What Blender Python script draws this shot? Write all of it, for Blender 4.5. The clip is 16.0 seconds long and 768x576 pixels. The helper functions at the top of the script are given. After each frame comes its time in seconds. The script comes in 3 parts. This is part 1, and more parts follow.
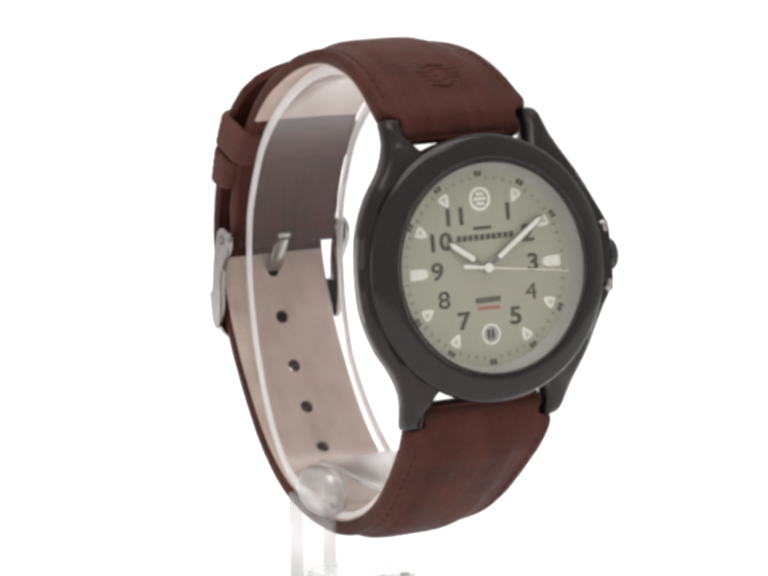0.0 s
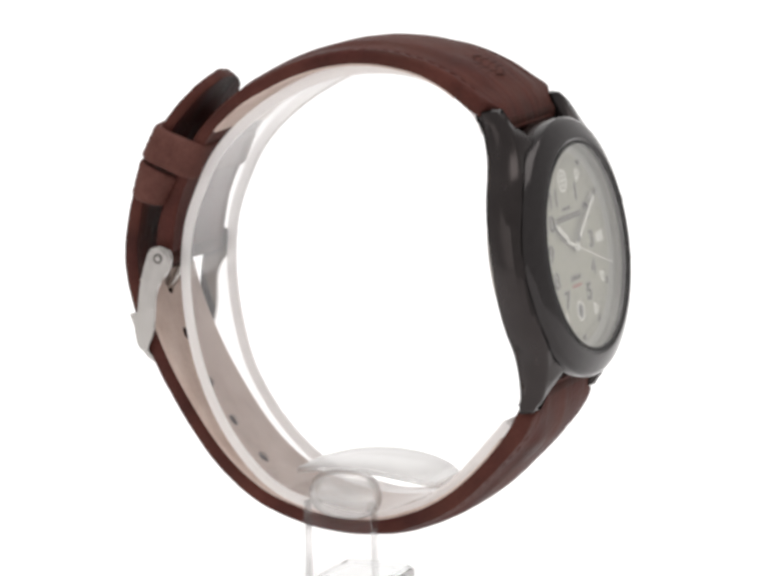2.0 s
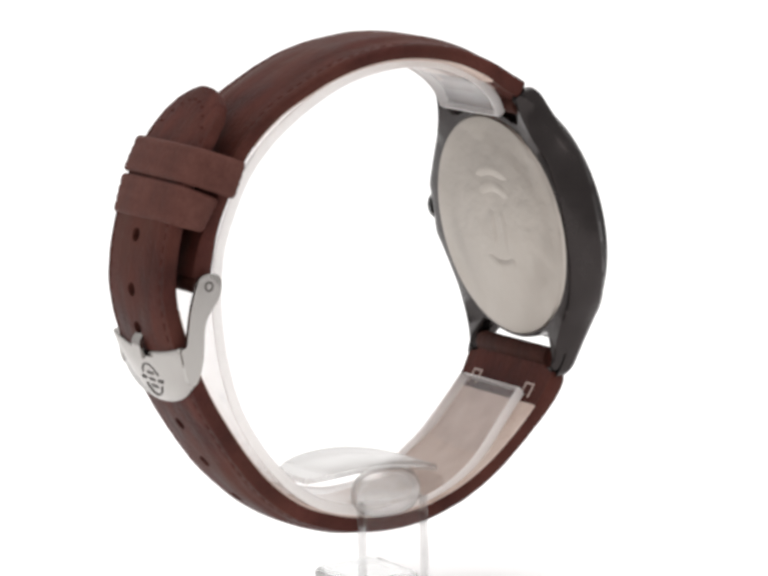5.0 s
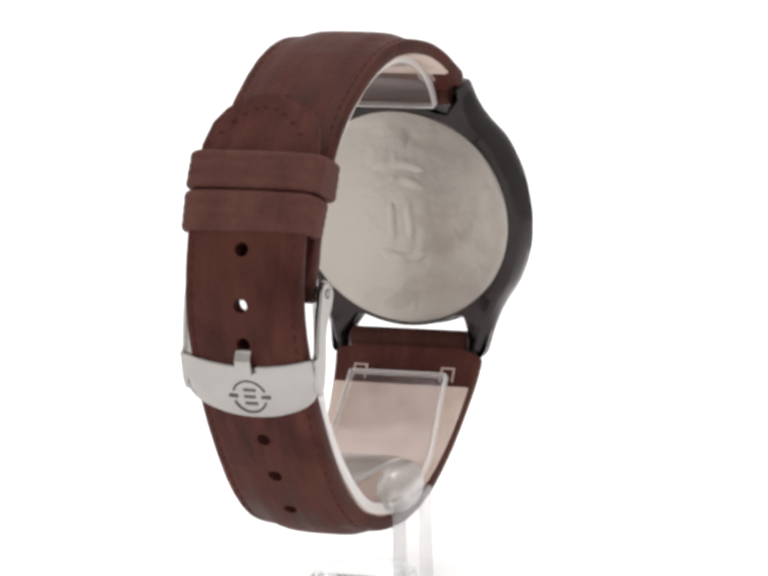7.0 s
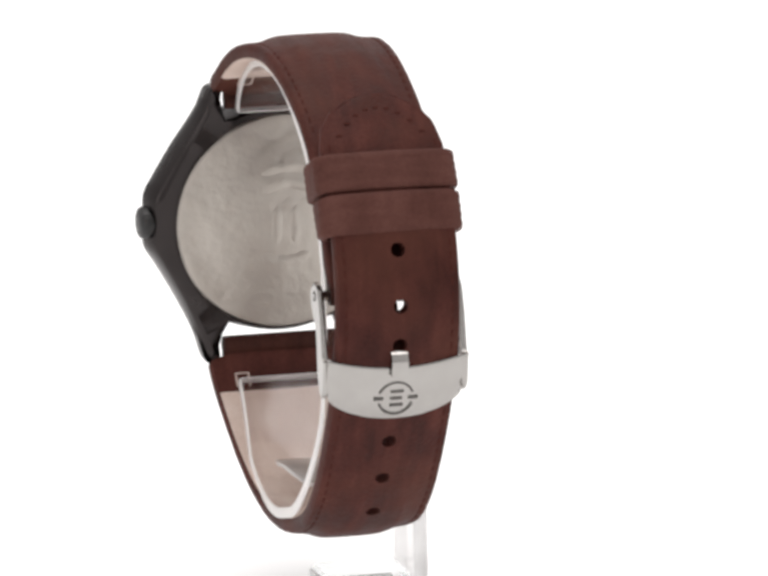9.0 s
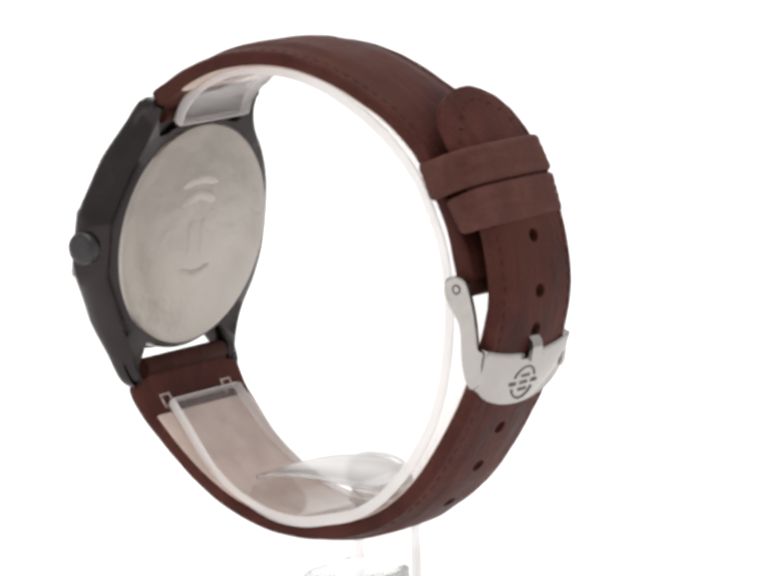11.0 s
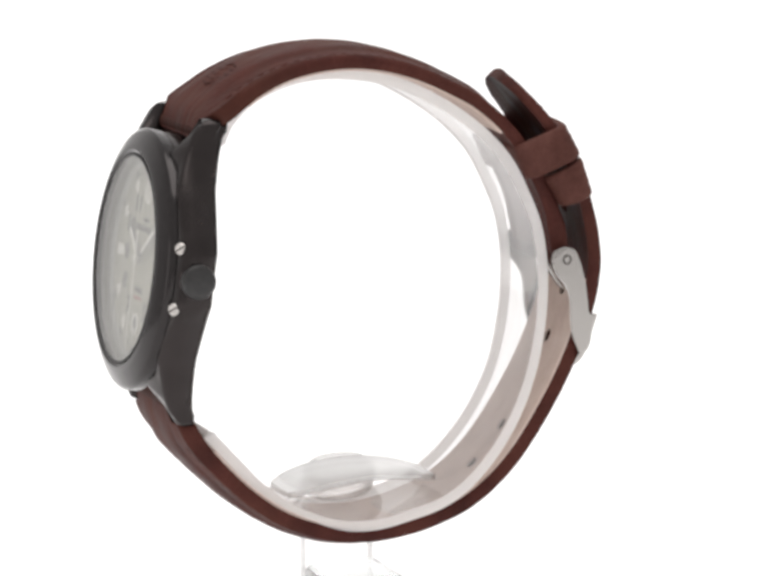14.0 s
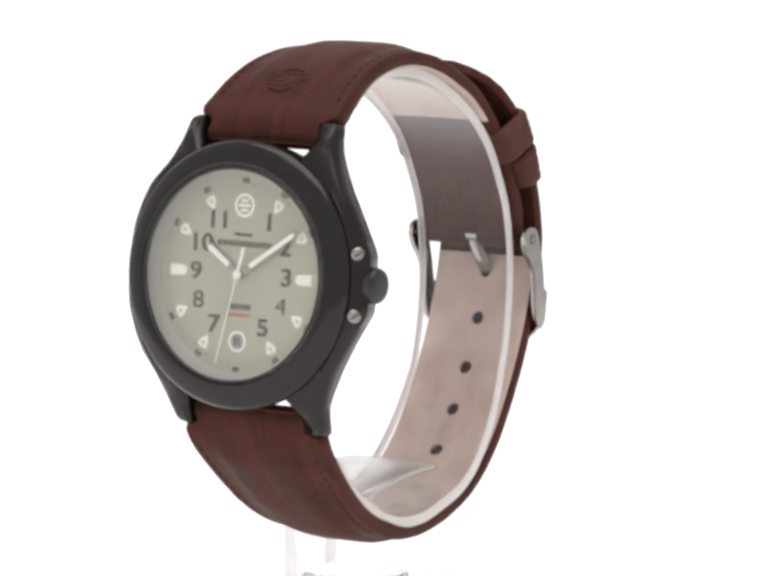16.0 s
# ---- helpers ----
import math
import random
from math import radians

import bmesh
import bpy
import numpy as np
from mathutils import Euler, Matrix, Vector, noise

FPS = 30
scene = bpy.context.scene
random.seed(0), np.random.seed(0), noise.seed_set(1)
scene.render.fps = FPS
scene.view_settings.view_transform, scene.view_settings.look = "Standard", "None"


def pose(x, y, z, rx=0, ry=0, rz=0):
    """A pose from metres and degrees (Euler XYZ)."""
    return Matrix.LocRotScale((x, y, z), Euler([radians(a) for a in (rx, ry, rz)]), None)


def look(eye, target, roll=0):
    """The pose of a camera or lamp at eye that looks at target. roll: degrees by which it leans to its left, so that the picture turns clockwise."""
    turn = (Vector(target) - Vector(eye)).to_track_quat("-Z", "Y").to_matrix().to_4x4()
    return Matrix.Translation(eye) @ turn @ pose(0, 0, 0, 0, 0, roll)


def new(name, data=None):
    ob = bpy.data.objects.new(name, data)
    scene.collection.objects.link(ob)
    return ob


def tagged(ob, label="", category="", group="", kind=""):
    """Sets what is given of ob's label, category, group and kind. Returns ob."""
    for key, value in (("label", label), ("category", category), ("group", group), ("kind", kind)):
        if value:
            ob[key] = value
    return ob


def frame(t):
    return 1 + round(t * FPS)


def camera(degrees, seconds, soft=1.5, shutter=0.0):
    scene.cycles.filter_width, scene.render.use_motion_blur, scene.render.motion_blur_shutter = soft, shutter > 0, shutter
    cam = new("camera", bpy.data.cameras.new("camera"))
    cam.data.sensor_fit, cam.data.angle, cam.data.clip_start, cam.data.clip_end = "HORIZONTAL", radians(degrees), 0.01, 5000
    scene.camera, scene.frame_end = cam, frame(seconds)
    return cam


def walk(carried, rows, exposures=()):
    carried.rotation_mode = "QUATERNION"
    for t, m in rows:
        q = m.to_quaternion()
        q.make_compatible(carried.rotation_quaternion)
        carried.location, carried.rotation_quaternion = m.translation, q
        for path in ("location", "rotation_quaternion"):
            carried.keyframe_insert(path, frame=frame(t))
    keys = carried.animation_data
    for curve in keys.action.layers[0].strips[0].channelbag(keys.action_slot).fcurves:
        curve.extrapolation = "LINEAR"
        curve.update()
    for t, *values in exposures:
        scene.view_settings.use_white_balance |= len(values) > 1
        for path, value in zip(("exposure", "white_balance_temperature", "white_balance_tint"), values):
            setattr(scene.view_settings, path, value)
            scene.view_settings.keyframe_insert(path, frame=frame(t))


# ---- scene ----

MM = 0.001
SECONDS = 16.0

# ---- camera: it stands still, a long lens that looks slightly down ----
cam = camera(10.54, SECONDS, soft=3.5)
EYE = Vector((0, -665 * MM, 165 * MM))
AIM = EYE + Vector((0.00733 * 0.98619, 0.98616, -0.16561))
walk(cam, [(0.0, look(EYE, AIM, -1.137)), (SECONDS, look(EYE, AIM, -1.137))])

# ---- light: a white light tent ----
world = bpy.data.worlds.new("tent_light")
scene.world = world
world.use_nodes = True
world.node_tree.nodes["Background"].inputs["Color"].default_value = (1.0, 0.97, 0.96, 1)
world.node_tree.nodes["Background"].inputs["Strength"].default_value = 0.74


def soft_box(name, eye, target, size_x, size_y, watts):
    lamp = bpy.data.lights.new(name, "AREA")
    lamp.shape, lamp.size, lamp.size_y, lamp.energy = "RECTANGLE", size_x, size_y, watts
    lamp.color = (1.0, 0.97, 0.95)
    ob = new(name, lamp)
    ob.matrix_world = look(eye, target)
    return ob


soft_box("soft_box_top", (0.0, -0.05, 0.95), (0, 0, 0.06), 0.9, 0.7, 5.2)
soft_box("soft_box_left", (-0.95, -0.42, 0.14), (0, 0.0, 0.06), 0.45, 0.55, 0.75)
scene.view_settings.exposure = 0.0


# ---- materials ----
def material(name):
    m = bpy.data.materials.new(name)
    m.use_nodes = True
    nt = m.node_tree
    return m, nt, nt.nodes["Principled BSDF"]


def noise_node(nt, scale, detail=4, stretch=None):
    co = nt.nodes.new("ShaderNodeTexCoord")
    tex = nt.nodes.new("ShaderNodeTexNoise")
    tex.inputs["Scale"].default_value = scale
    tex.inputs["Detail"].default_value = detail
    if stretch:
        mp = nt.nodes.new("ShaderNodeMapping")
        mp.inputs["Scale"].default_value = stretch
        nt.links.new(co.outputs["Object"], mp.inputs["Vector"])
        nt.links.new(mp.outputs["Vector"], tex.inputs["Vector"])
    else:
        nt.links.new(co.outputs["Object"], tex.inputs["Vector"])
    return tex


def ramp(nt, fac, stops):
    r = nt.nodes.new("ShaderNodeValToRGB")
    while len(r.color_ramp.elements) < len(stops):
        r.color_ramp.elements.new(0.5)
    for e, (p, c) in zip(r.color_ramp.elements, stops):
        e.position, e.color = p, (*c, 1)
    nt.links.new(fac, r.inputs["Fac"])
    return r


def bump(nt, bsdf, sources, distance):
    last = None
    for height, strength in sources:
        b = nt.nodes.new("ShaderNodeBump")
        b.inputs["Strength"].default_value = strength
        b.inputs["Distance"].default_value = distance
        nt.links.new(height, b.inputs["Height"])
        if last:
            nt.links.new(last.outputs["Normal"], b.inputs["Normal"])
        last = b
    nt.links.new(last.outputs["Normal"], bsdf.inputs["Normal"])


def leather(name, dark, mid, light, rough=0.55, run=(2.4, 0.32, 0.32), warm=None):
    """Oiled leather: cloudy tone, lengthwise streaks, pores and creases; warm is the colour where it is rubbed."""
    m, nt, p = material(name)
    big = noise_node(nt, 150, 6, (1.5, 0.8, 0.8))
    streak = noise_node(nt, 330, 4, run)
    fine = noise_node(nt, 1900, 3)
    both = nt.nodes.new("ShaderNodeMix")
    both.inputs["Factor"].default_value = 0.3
    nt.links.new(big.outputs["Fac"], both.inputs[2])
    nt.links.new(streak.outputs["Fac"], both.inputs[3])
    mix = nt.nodes.new("ShaderNodeMix")
    mix.inputs["Factor"].default_value = 0.2
    nt.links.new(both.outputs[0], mix.inputs[2])
    nt.links.new(fine.outputs["Fac"], mix.inputs[3])
    r = ramp(nt, mix.outputs[0], [(0.36, dark), (0.5, mid), (0.64, light)])
    colour = r.outputs["Color"]
    if warm:
        cloud = noise_node(nt, 62, 3)
        amount = ramp(nt, cloud.outputs["Fac"], [(0.45, (0, 0, 0)), (0.68, (0.5, 0.5, 0.5))])
        tone = nt.nodes.new("ShaderNodeMix")
        tone.data_type = "RGBA"
        nt.links.new(amount.outputs["Color"], tone.inputs[0])
        nt.links.new(colour, tone.inputs[6])
        tone.inputs[7].default_value = (*warm, 1)
        colour = tone.outputs[2]
    nt.links.new(colour, p.inputs["Base Color"])
    rr = ramp(nt, big.outputs["Fac"], [(0.3, (rough - 0.1,) * 3), (0.7, (rough + 0.12,) * 3)])
    nt.links.new(rr.outputs["Color"], p.inputs["Roughness"])
    p.inputs["Specular IOR Level"].default_value = 0.1
    vor = nt.nodes.new("ShaderNodeTexVoronoi")
    vor.inputs["Scale"].default_value = 1300
    co = nt.nodes.new("ShaderNodeTexCoord")
    nt.links.new(co.outputs["Object"], vor.inputs["Vector"])
    bump(nt, p, [(vor.outputs["Distance"], 0.14), (streak.outputs["Fac"], 0.32), (big.outputs["Fac"], 0.35), (fine.outputs["Fac"], 0.25)], 0.00035)
    return m


def metal(name, low, high, rough, stretch=None, metallic=1.0, scale=900, bumpy=0.05, deep=0.0002):
    m, nt, p = material(name)
    n = noise_node(nt, scale, 4, stretch)
    r = ramp(nt, n.outputs["Fac"], [(0.3, low), (0.7, high)])
    nt.links.new(r.outputs["Color"], p.inputs["Base Color"])
    rr = ramp(nt, n.outputs["Fac"], [(0.3, (rough * 0.8,) * 3), (0.7, (rough * 1.25,) * 3)])
    nt.links.new(rr.outputs["Color"], p.inputs["Roughness"])
    p.inputs["Metallic"].default_value = metallic
    bump(nt, p, [(n.outputs["Fac"], bumpy)], deep)
    return m


def paint(name, low, high, rough, scale=1200, bumpy=0.05):
    m, nt, p = material(name)
    n = noise_node(nt, scale, 3)
    r = ramp(nt, n.outputs["Fac"], [(0.35, low), (0.65, high)])
    nt.links.new(r.outputs["Color"], p.inputs["Base Color"])
    p.inputs["Roughness"].default_value = rough
    bump(nt, p, [(n.outputs["Fac"], bumpy)], 0.0001)
    return m


def clear(name, tint, ior, rough):
    m, nt, p = material(name)
    p.inputs["Base Color"].default_value = (*tint, 1)
    p.inputs["Transmission Weight"].default_value = 1.0
    p.inputs["IOR"].default_value = ior
    p.inputs["Roughness"].default_value = rough
    return m


LEATHER = leather("oiled_brown_leather", (0.036, 0.0102, 0.0080), (0.059, 0.0170, 0.0133), (0.088, 0.0285, 0.0220), warm=(0.080, 0.0285, 0.0190))
KEEPER_LEATHER = leather("brown_keeper_leather", (0.066, 0.0245, 0.0190), (0.088, 0.0345, 0.0275), (0.112, 0.0480, 0.0390), 0.6, (0.25, 2.2, 2.2))
LEATHER_DARK = leather("brown_leather_pressed", (0.026, 0.009, 0.0065), (0.042, 0.014, 0.010), (0.062, 0.022, 0.016), 0.6)
LINING = leather("pale_lining_leather", (0.47, 0.365, 0.315), (0.56, 0.45, 0.395), (0.62, 0.52, 0.465), 0.65, (1.1, 0.9, 0.9))
THREAD = paint("brown_thread", (0.056, 0.0170, 0.0130), (0.072, 0.0228, 0.0178), 0.9)
THREAD.node_tree.nodes["Principled BSDF"].inputs["Specular IOR Level"].default_value = 0.05
PALE_THREAD = paint("pale_waxed_thread", (0.42, 0.32, 0.28), (0.58, 0.47, 0.42), 0.5)
GUNMETAL = metal("dark_gunmetal_case", (0.031, 0.0262, 0.0258), (0.038, 0.0325, 0.032), 0.23, metallic=0.85, bumpy=0.01, scale=260)
GUNMETAL_POLISHED = metal("dark_gunmetal_polished", (0.027, 0.0238, 0.024), (0.033, 0.0295, 0.0297), 0.14, metallic=0.7, bumpy=0.008)
RUBBER = paint("black_crown_coating", (0.012, 0.0115, 0.0115), (0.019, 0.018, 0.018), 0.42)
STEEL = metal("polished_steel", (0.365, 0.35, 0.335), (0.395, 0.38, 0.365), 0.17, (1, 1, 1), bumpy=0.012, scale=350)
BACK_STEEL = metal("brushed_back_steel", (0.385, 0.354, 0.322), (0.445, 0.412, 0.376), 0.44, (1, 1, 1), bumpy=0.8, scale=150, deep=0.0008)
ENGRAVED = paint("engraved_dark", (0.05, 0.045, 0.04), (0.08, 0.07, 0.065), 0.6)
DIAL = paint("khaki_dial_paint", (0.355, 0.352, 0.268), (0.41, 0.405, 0.315), 0.55, 2500)
CHAPTER = paint("grey_chapter_ring", (0.33, 0.33, 0.295), (0.385, 0.385, 0.345), 0.45, 2500)
NUMERAL = paint("dark_olive_print", (0.045, 0.043, 0.03), (0.065, 0.062, 0.045), 0.6)
LUME = paint("white_lume", (0.78, 0.78, 0.70), (0.86, 0.86, 0.79), 0.5)
LUME_DULL = paint("dull_lume", (0.50, 0.50, 0.41), (0.58, 0.58, 0.49), 0.6)
RED = paint("red_print", (0.34, 0.10, 0.07), (0.42, 0.14, 0.10), 0.6)
HAND_EDGE = metal("hand_steel_edge", (0.22, 0.21, 0.20), (0.30, 0.29, 0.28), 0.3)
ACRYLIC_THICK = clear("clear_thick_acrylic", (0.93, 0.935, 0.93), 1.49, 0.1)


# Edge strips of clear acrylic: light and dark seen in them are put in the colour.
def edge_tint(name, low, high):
    m, nt, p = material(name)
    n = noise_node(nt, 900, 3)
    r = ramp(nt, n.outputs["Fac"], [(0.3, low), (0.7, high)])
    nt.links.new(r.outputs["Color"], p.inputs["Base Color"])
    p.inputs["Roughness"].default_value = 0.4
    p.inputs["Transmission Weight"].default_value = 0.6
    p.inputs["IOR"].default_value = 1.49
    return m


def sheet(name, low, high, most, rough, least=0.03, steep=4.5):
    """Thin clear sheet: lets light straight through, with a gloss that grows towards the edge."""
    m, nt, p = material(name)
    n = noise_node(nt, 160, 4, (2.5, 0.5, 1.0))
    r = ramp(nt, n.outputs["Fac"], [(0.35, low), (0.65, high)])
    through_it = nt.nodes.new("ShaderNodeBsdfTransparent")
    gloss = nt.nodes.new("ShaderNodeBsdfGlossy")
    gloss.inputs["Roughness"].default_value = rough
    slant = nt.nodes.new("ShaderNodeLayerWeight")
    slant.inputs["Blend"].default_value = 0.5
    power = nt.nodes.new("ShaderNodeMath")
    power.operation = "POWER"
    power.inputs[1].default_value = steep
    edge = nt.nodes.new("ShaderNodeMath")
    edge.operation = "MULTIPLY_ADD"
    edge.inputs[1].default_value, edge.inputs[2].default_value = most, least
    nt.links.new(slant.outputs["Facing"], power.inputs[0])
    nt.links.new(power.outputs[0], edge.inputs[0])
    mix = nt.nodes.new("ShaderNodeMixShader")
    nt.links.new(r.outputs["Color"], through_it.inputs["Color"])
    nt.links.new(edge.outputs[0], mix.inputs["Fac"])
    nt.links.new(through_it.outputs["BSDF"], mix.inputs[1])
    nt.links.new(gloss.outputs["BSDF"], mix.inputs[2])
    nt.nodes.remove(p)
    nt.links.new(mix.outputs["Shader"], nt.nodes["Material Output"].inputs["Surface"])
    return m


ACRYLIC = sheet("clear_acrylic", (0.97, 0.965, 0.965), (0.99, 0.985, 0.985), 0.7, 0.08, 0.02, 2.8)
GLASS = sheet("mineral_crystal", (0.985, 0.985, 0.98), (1, 1, 1), 0.9, 0.03, 0.03, 2.8)
ACRYLIC_SMOKY = sheet("greyish_clear_acrylic", (0.84, 0.84, 0.84), (0.93, 0.93, 0.93), 0.5, 0.15, 0.12, 3.0)
ACRYLIC_FOGGY = sheet("foggy_clear_acrylic", (0.87, 0.865, 0.86), (0.95, 0.945, 0.94), 0.5, 0.3, 0.24, 2.0)
EDGE_WHITE = edge_tint("whitened_acrylic_edge", (0.96, 0.945, 0.935), (1.0, 0.985, 0.975))
EDGE_GREY = edge_tint("greyed_acrylic_edge", (0.80, 0.795, 0.79), (0.88, 0.875, 0.87))


def glow_white():
    m, nt, p = material("added_glow_white_sweep")
    n = noise_node(nt, 3, 2)
    r = ramp(nt, n.outputs["Fac"], [(0.3, (0.78, 0.78, 0.78)), (0.7, (0.8, 0.8, 0.8))])
    nt.links.new(r.outputs["Color"], p.inputs["Base Color"])
    p.inputs["Roughness"].default_value = 0.9
    # emission added to the sheet: keeps it pure white and drowns shadows on it
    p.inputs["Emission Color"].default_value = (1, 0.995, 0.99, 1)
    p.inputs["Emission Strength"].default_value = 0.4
    return m


SWEEP = glow_white()


# ---- mesh helpers; all lengths in millimetres, turned to metres when linked ----
def part(name, bm, mat, parent, label="", smooth=40, doubles=0.0):
    if doubles:
        bmesh.ops.remove_doubles(bm, verts=bm.verts, dist=doubles)
    bmesh.ops.recalc_face_normals(bm, faces=bm.faces)
    bmesh.ops.scale(bm, vec=(MM, MM, MM), verts=bm.verts)
    me = bpy.data.meshes.new(name)
    bm.to_mesh(me)
    bm.free()
    return link_mesh(name, me, mat, parent, label, smooth)


def link_mesh(name, me, mat, parent, label="", smooth=40):
    me.materials.clear()
    me.materials.append(mat)
    if smooth:
        me.shade_smooth()
        me.set_sharp_from_angle(angle=radians(smooth))
    ob = new(name, me)
    if parent:
        ob.parent = parent
    if label:
        tagged(ob, label)
    return ob


def catmull(pts, step):
    """A smooth line through the points, in even steps."""
    pts = [Vector(p) for p in pts]
    ext = [2 * pts[0] - pts[1]] + pts + [2 * pts[-1] - pts[-2]]
    fine = []
    for a, b, c, d in zip(ext, ext[1:], ext[2:], ext[3:]):
        for k in range(24):
            t = k / 24
            fine.append(0.5 * (2 * b + (c - a) * t + (2 * a - 5 * b + 4 * c - d) * t * t + (3 * b - a - 3 * c + d) * t ** 3))
    fine.append(pts[-1])
    run = [0.0]
    for a, b in zip(fine, fine[1:]):
        run.append(run[-1] + (b - a).length)
    n = max(2, round(run[-1] / step))
    out, k = [], 0
    for i in range(n + 1):
        s = run[-1] * i / n
        while k < len(run) - 2 and run[k + 1] < s:
            k += 1
        f = (s - run[k]) / max(1e-9, run[k + 1] - run[k])
        out.append(fine[k].lerp(fine[k + 1], min(1, max(0, f))))
    return out, run[-1]


def interp(table, s):
    if s <= table[0][0]:
        return table[0][1]
    for (a, va), (b, vb) in zip(table, table[1:]):
        if s <= b:
            f = (s - a) / (b - a)
            return va + (vb - va) * f
    return table[-1][1]


def loft(bm, rings, closed_ring=True, cap=True):
    rows = [[bm.verts.new(p) for p in ring] for ring in rings]
    for a, b in zip(rows, rows[1:]):
        n = len(a)
        for i in range(n if closed_ring else n - 1):
            j = (i + 1) % n
            bm.faces.new((a[i], a[j], b[j], b[i]))
    if cap:
        bm.faces.new(rows[0][::-1])
        bm.faces.new(rows[-1])
    return rows


def lathe(bm, profile, segs, place=None):
    """Turns (radius, height) points round the z axis; a radius of 0 closes it."""
    rows = []
    for r, h in profile:
        if r < 1e-6:
            rows.append([bm.verts.new((0, 0, h))])
        else:
            rows.append([bm.verts.new((r * math.cos(2 * math.pi * k / segs), r * math.sin(2 * math.pi * k / segs), h)) for k in range(segs)])
    for a, b in zip(rows, rows[1:]):
        for k in range(segs):
            j = (k + 1) % segs
            if len(a) == 1 and len(b) > 1:
                bm.faces.new((a[0], b[k], b[j]))
            elif len(b) == 1 and len(a) > 1:
                bm.faces.new((a[k], a[j], b[0]))
            elif len(a) > 1:
                bm.faces.new((a[k], a[j], b[j], b[k]))
    if place:
        bmesh.ops.transform(bm, matrix=place, verts=[v for row in rows for v in row])


def slab(bm, outline, low, high, place=None, edge=0.0):
    """A flat piece with the outline (x, y), from one height to another, its top edge eased."""
    n = len(outline)
    cx = sum(p[0] for p in outline) / n
    cy = sum(p[1] for p in outline) / n

    def ring(h, inset):
        out = []
        for x, y in outline:
            d = math.hypot(x - cx, y - cy) or 1
            k = max(0.0, 1 - inset / d)
            out.append((cx + (x - cx) * k, cy + (y - cy) * k, h))
        return out
    rings = [ring(low, 0), ring(high - edge, 0), ring(high, edge)] if edge else [ring(low, 0), ring(high, 0)]
    rows = loft(bm, rings)
    if place:
        bmesh.ops.transform(bm, matrix=place, verts=[v for r in rows for v in r])


def rounded(w, h, r, n=5):
    out = []
    for cx, cy, a in ((w / 2 - r, h / 2 - r, 0), (-w / 2 + r, h / 2 - r, 90), (-w / 2 + r, -h / 2 + r, 180), (w / 2 - r, -h / 2 + r, 270)):
        for k in range(n + 1):
            t = radians(a + 90 * k / n)
            out.append((cx + r * math.cos(t), cy + r * math.sin(t)))
    return out


def cut(ob, cutter_bm):
    """Cuts the closed pieces of a bmesh (in mm) out of a mesh object."""
    bmesh.ops.scale(cutter_bm, vec=(MM, MM, MM), verts=cutter_bm.verts)
    bmesh.ops.recalc_face_normals(cutter_bm, faces=cutter_bm.faces)
    me = bpy.data.meshes.new("cutter")
    cutter_bm.to_mesh(me)
    cutter_bm.free()
    tool = new("cutter", me)
    mod = ob.modifiers.new("cut", "BOOLEAN")
    mod.operation, mod.object, mod.solver = "DIFFERENCE", tool, "EXACT"
    deps = bpy.context.evaluated_depsgraph_get()
    done = bpy.data.meshes.new_from_object(ob.evaluated_get(deps))
    ob.modifiers.clear()
    ob.data = done
    bpy.data.objects.remove(tool)
    done.shade_smooth()
    done.set_sharp_from_angle(angle=radians(40))


def words(text, size, bold=0.0):
    """A mesh of the text in the built-in font, centred, in metres (size in mm)."""
    cu = bpy.data.curves.new("text", "FONT")
    cu.body, cu.size, cu.align_x, cu.align_y = text, size * MM, "CENTER", "CENTER"
    cu.extrude, cu.offset = 0.04 * MM, bold * MM
    ob = new("text", cu)
    deps = bpy.context.evaluated_depsgraph_get()
    me = bpy.data.meshes.new_from_object(ob.evaluated_get(deps))
    bpy.data.objects.remove(ob)
    return me


# ---- the sweep under and behind everything ----
def build_backdrop():
    bm = bmesh.new()
    line = [(-0.75, 0.0), (0.6, 0.0)]
    line += [(0.6 + 0.5 * math.sin(radians(a)), 0.5 - 0.5 * math.cos(radians(a))) for a in range(6, 91, 6)]
    line += [(1.1, 1.3)]
    rings = [[(x * 1000, y * 1000, z * 1000) for x in (-0.26, 0.26)] for y, z in line]
    loft(bm, rings, closed_ring=False, cap=False)
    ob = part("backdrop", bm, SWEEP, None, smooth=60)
    tagged(ob, "seamless white sweep of a light tent, with an added glow", "backdrop", kind="structure")


build_backdrop()

# ---- the wristwatch; its space turns about the upright axis through x = y = 0 ----
watch = tagged(new("wristwatch"), "dark gunmetal wristwatch with khaki dial and buckled brown leather strap", "watch")
LIFT = 165.0                                     # the floor below the eye's level, mm
TILT = 8.2                                       # the face leans back
FACE_AT = Vector((-3.7, 37.3, LIFT - 103.6))     # the middle of the dial
_s, _c = math.sin(radians(TILT)), math.cos(radians(TILT))
# columns: towards 3 o'clock, towards 12 o'clock, out of the dial
FACE = Matrix(((-1, 0, 0, FACE_AT.x), (0, -_s, _c, FACE_AT.y), (0, _c, _s, FACE_AT.z), (0, 0, 0, 1)))
FACE_M = FACE.copy()
FACE_M.translation = FACE_AT * MM


def face_part(name, bm, mat, parent, label="", smooth=40, sunk=0.0):
    bmesh.ops.transform(bm, matrix=FACE @ Matrix.Translation((0, 0, -sunk)), verts=bm.verts)
    return part(name, bm, mat, parent, label, smooth)


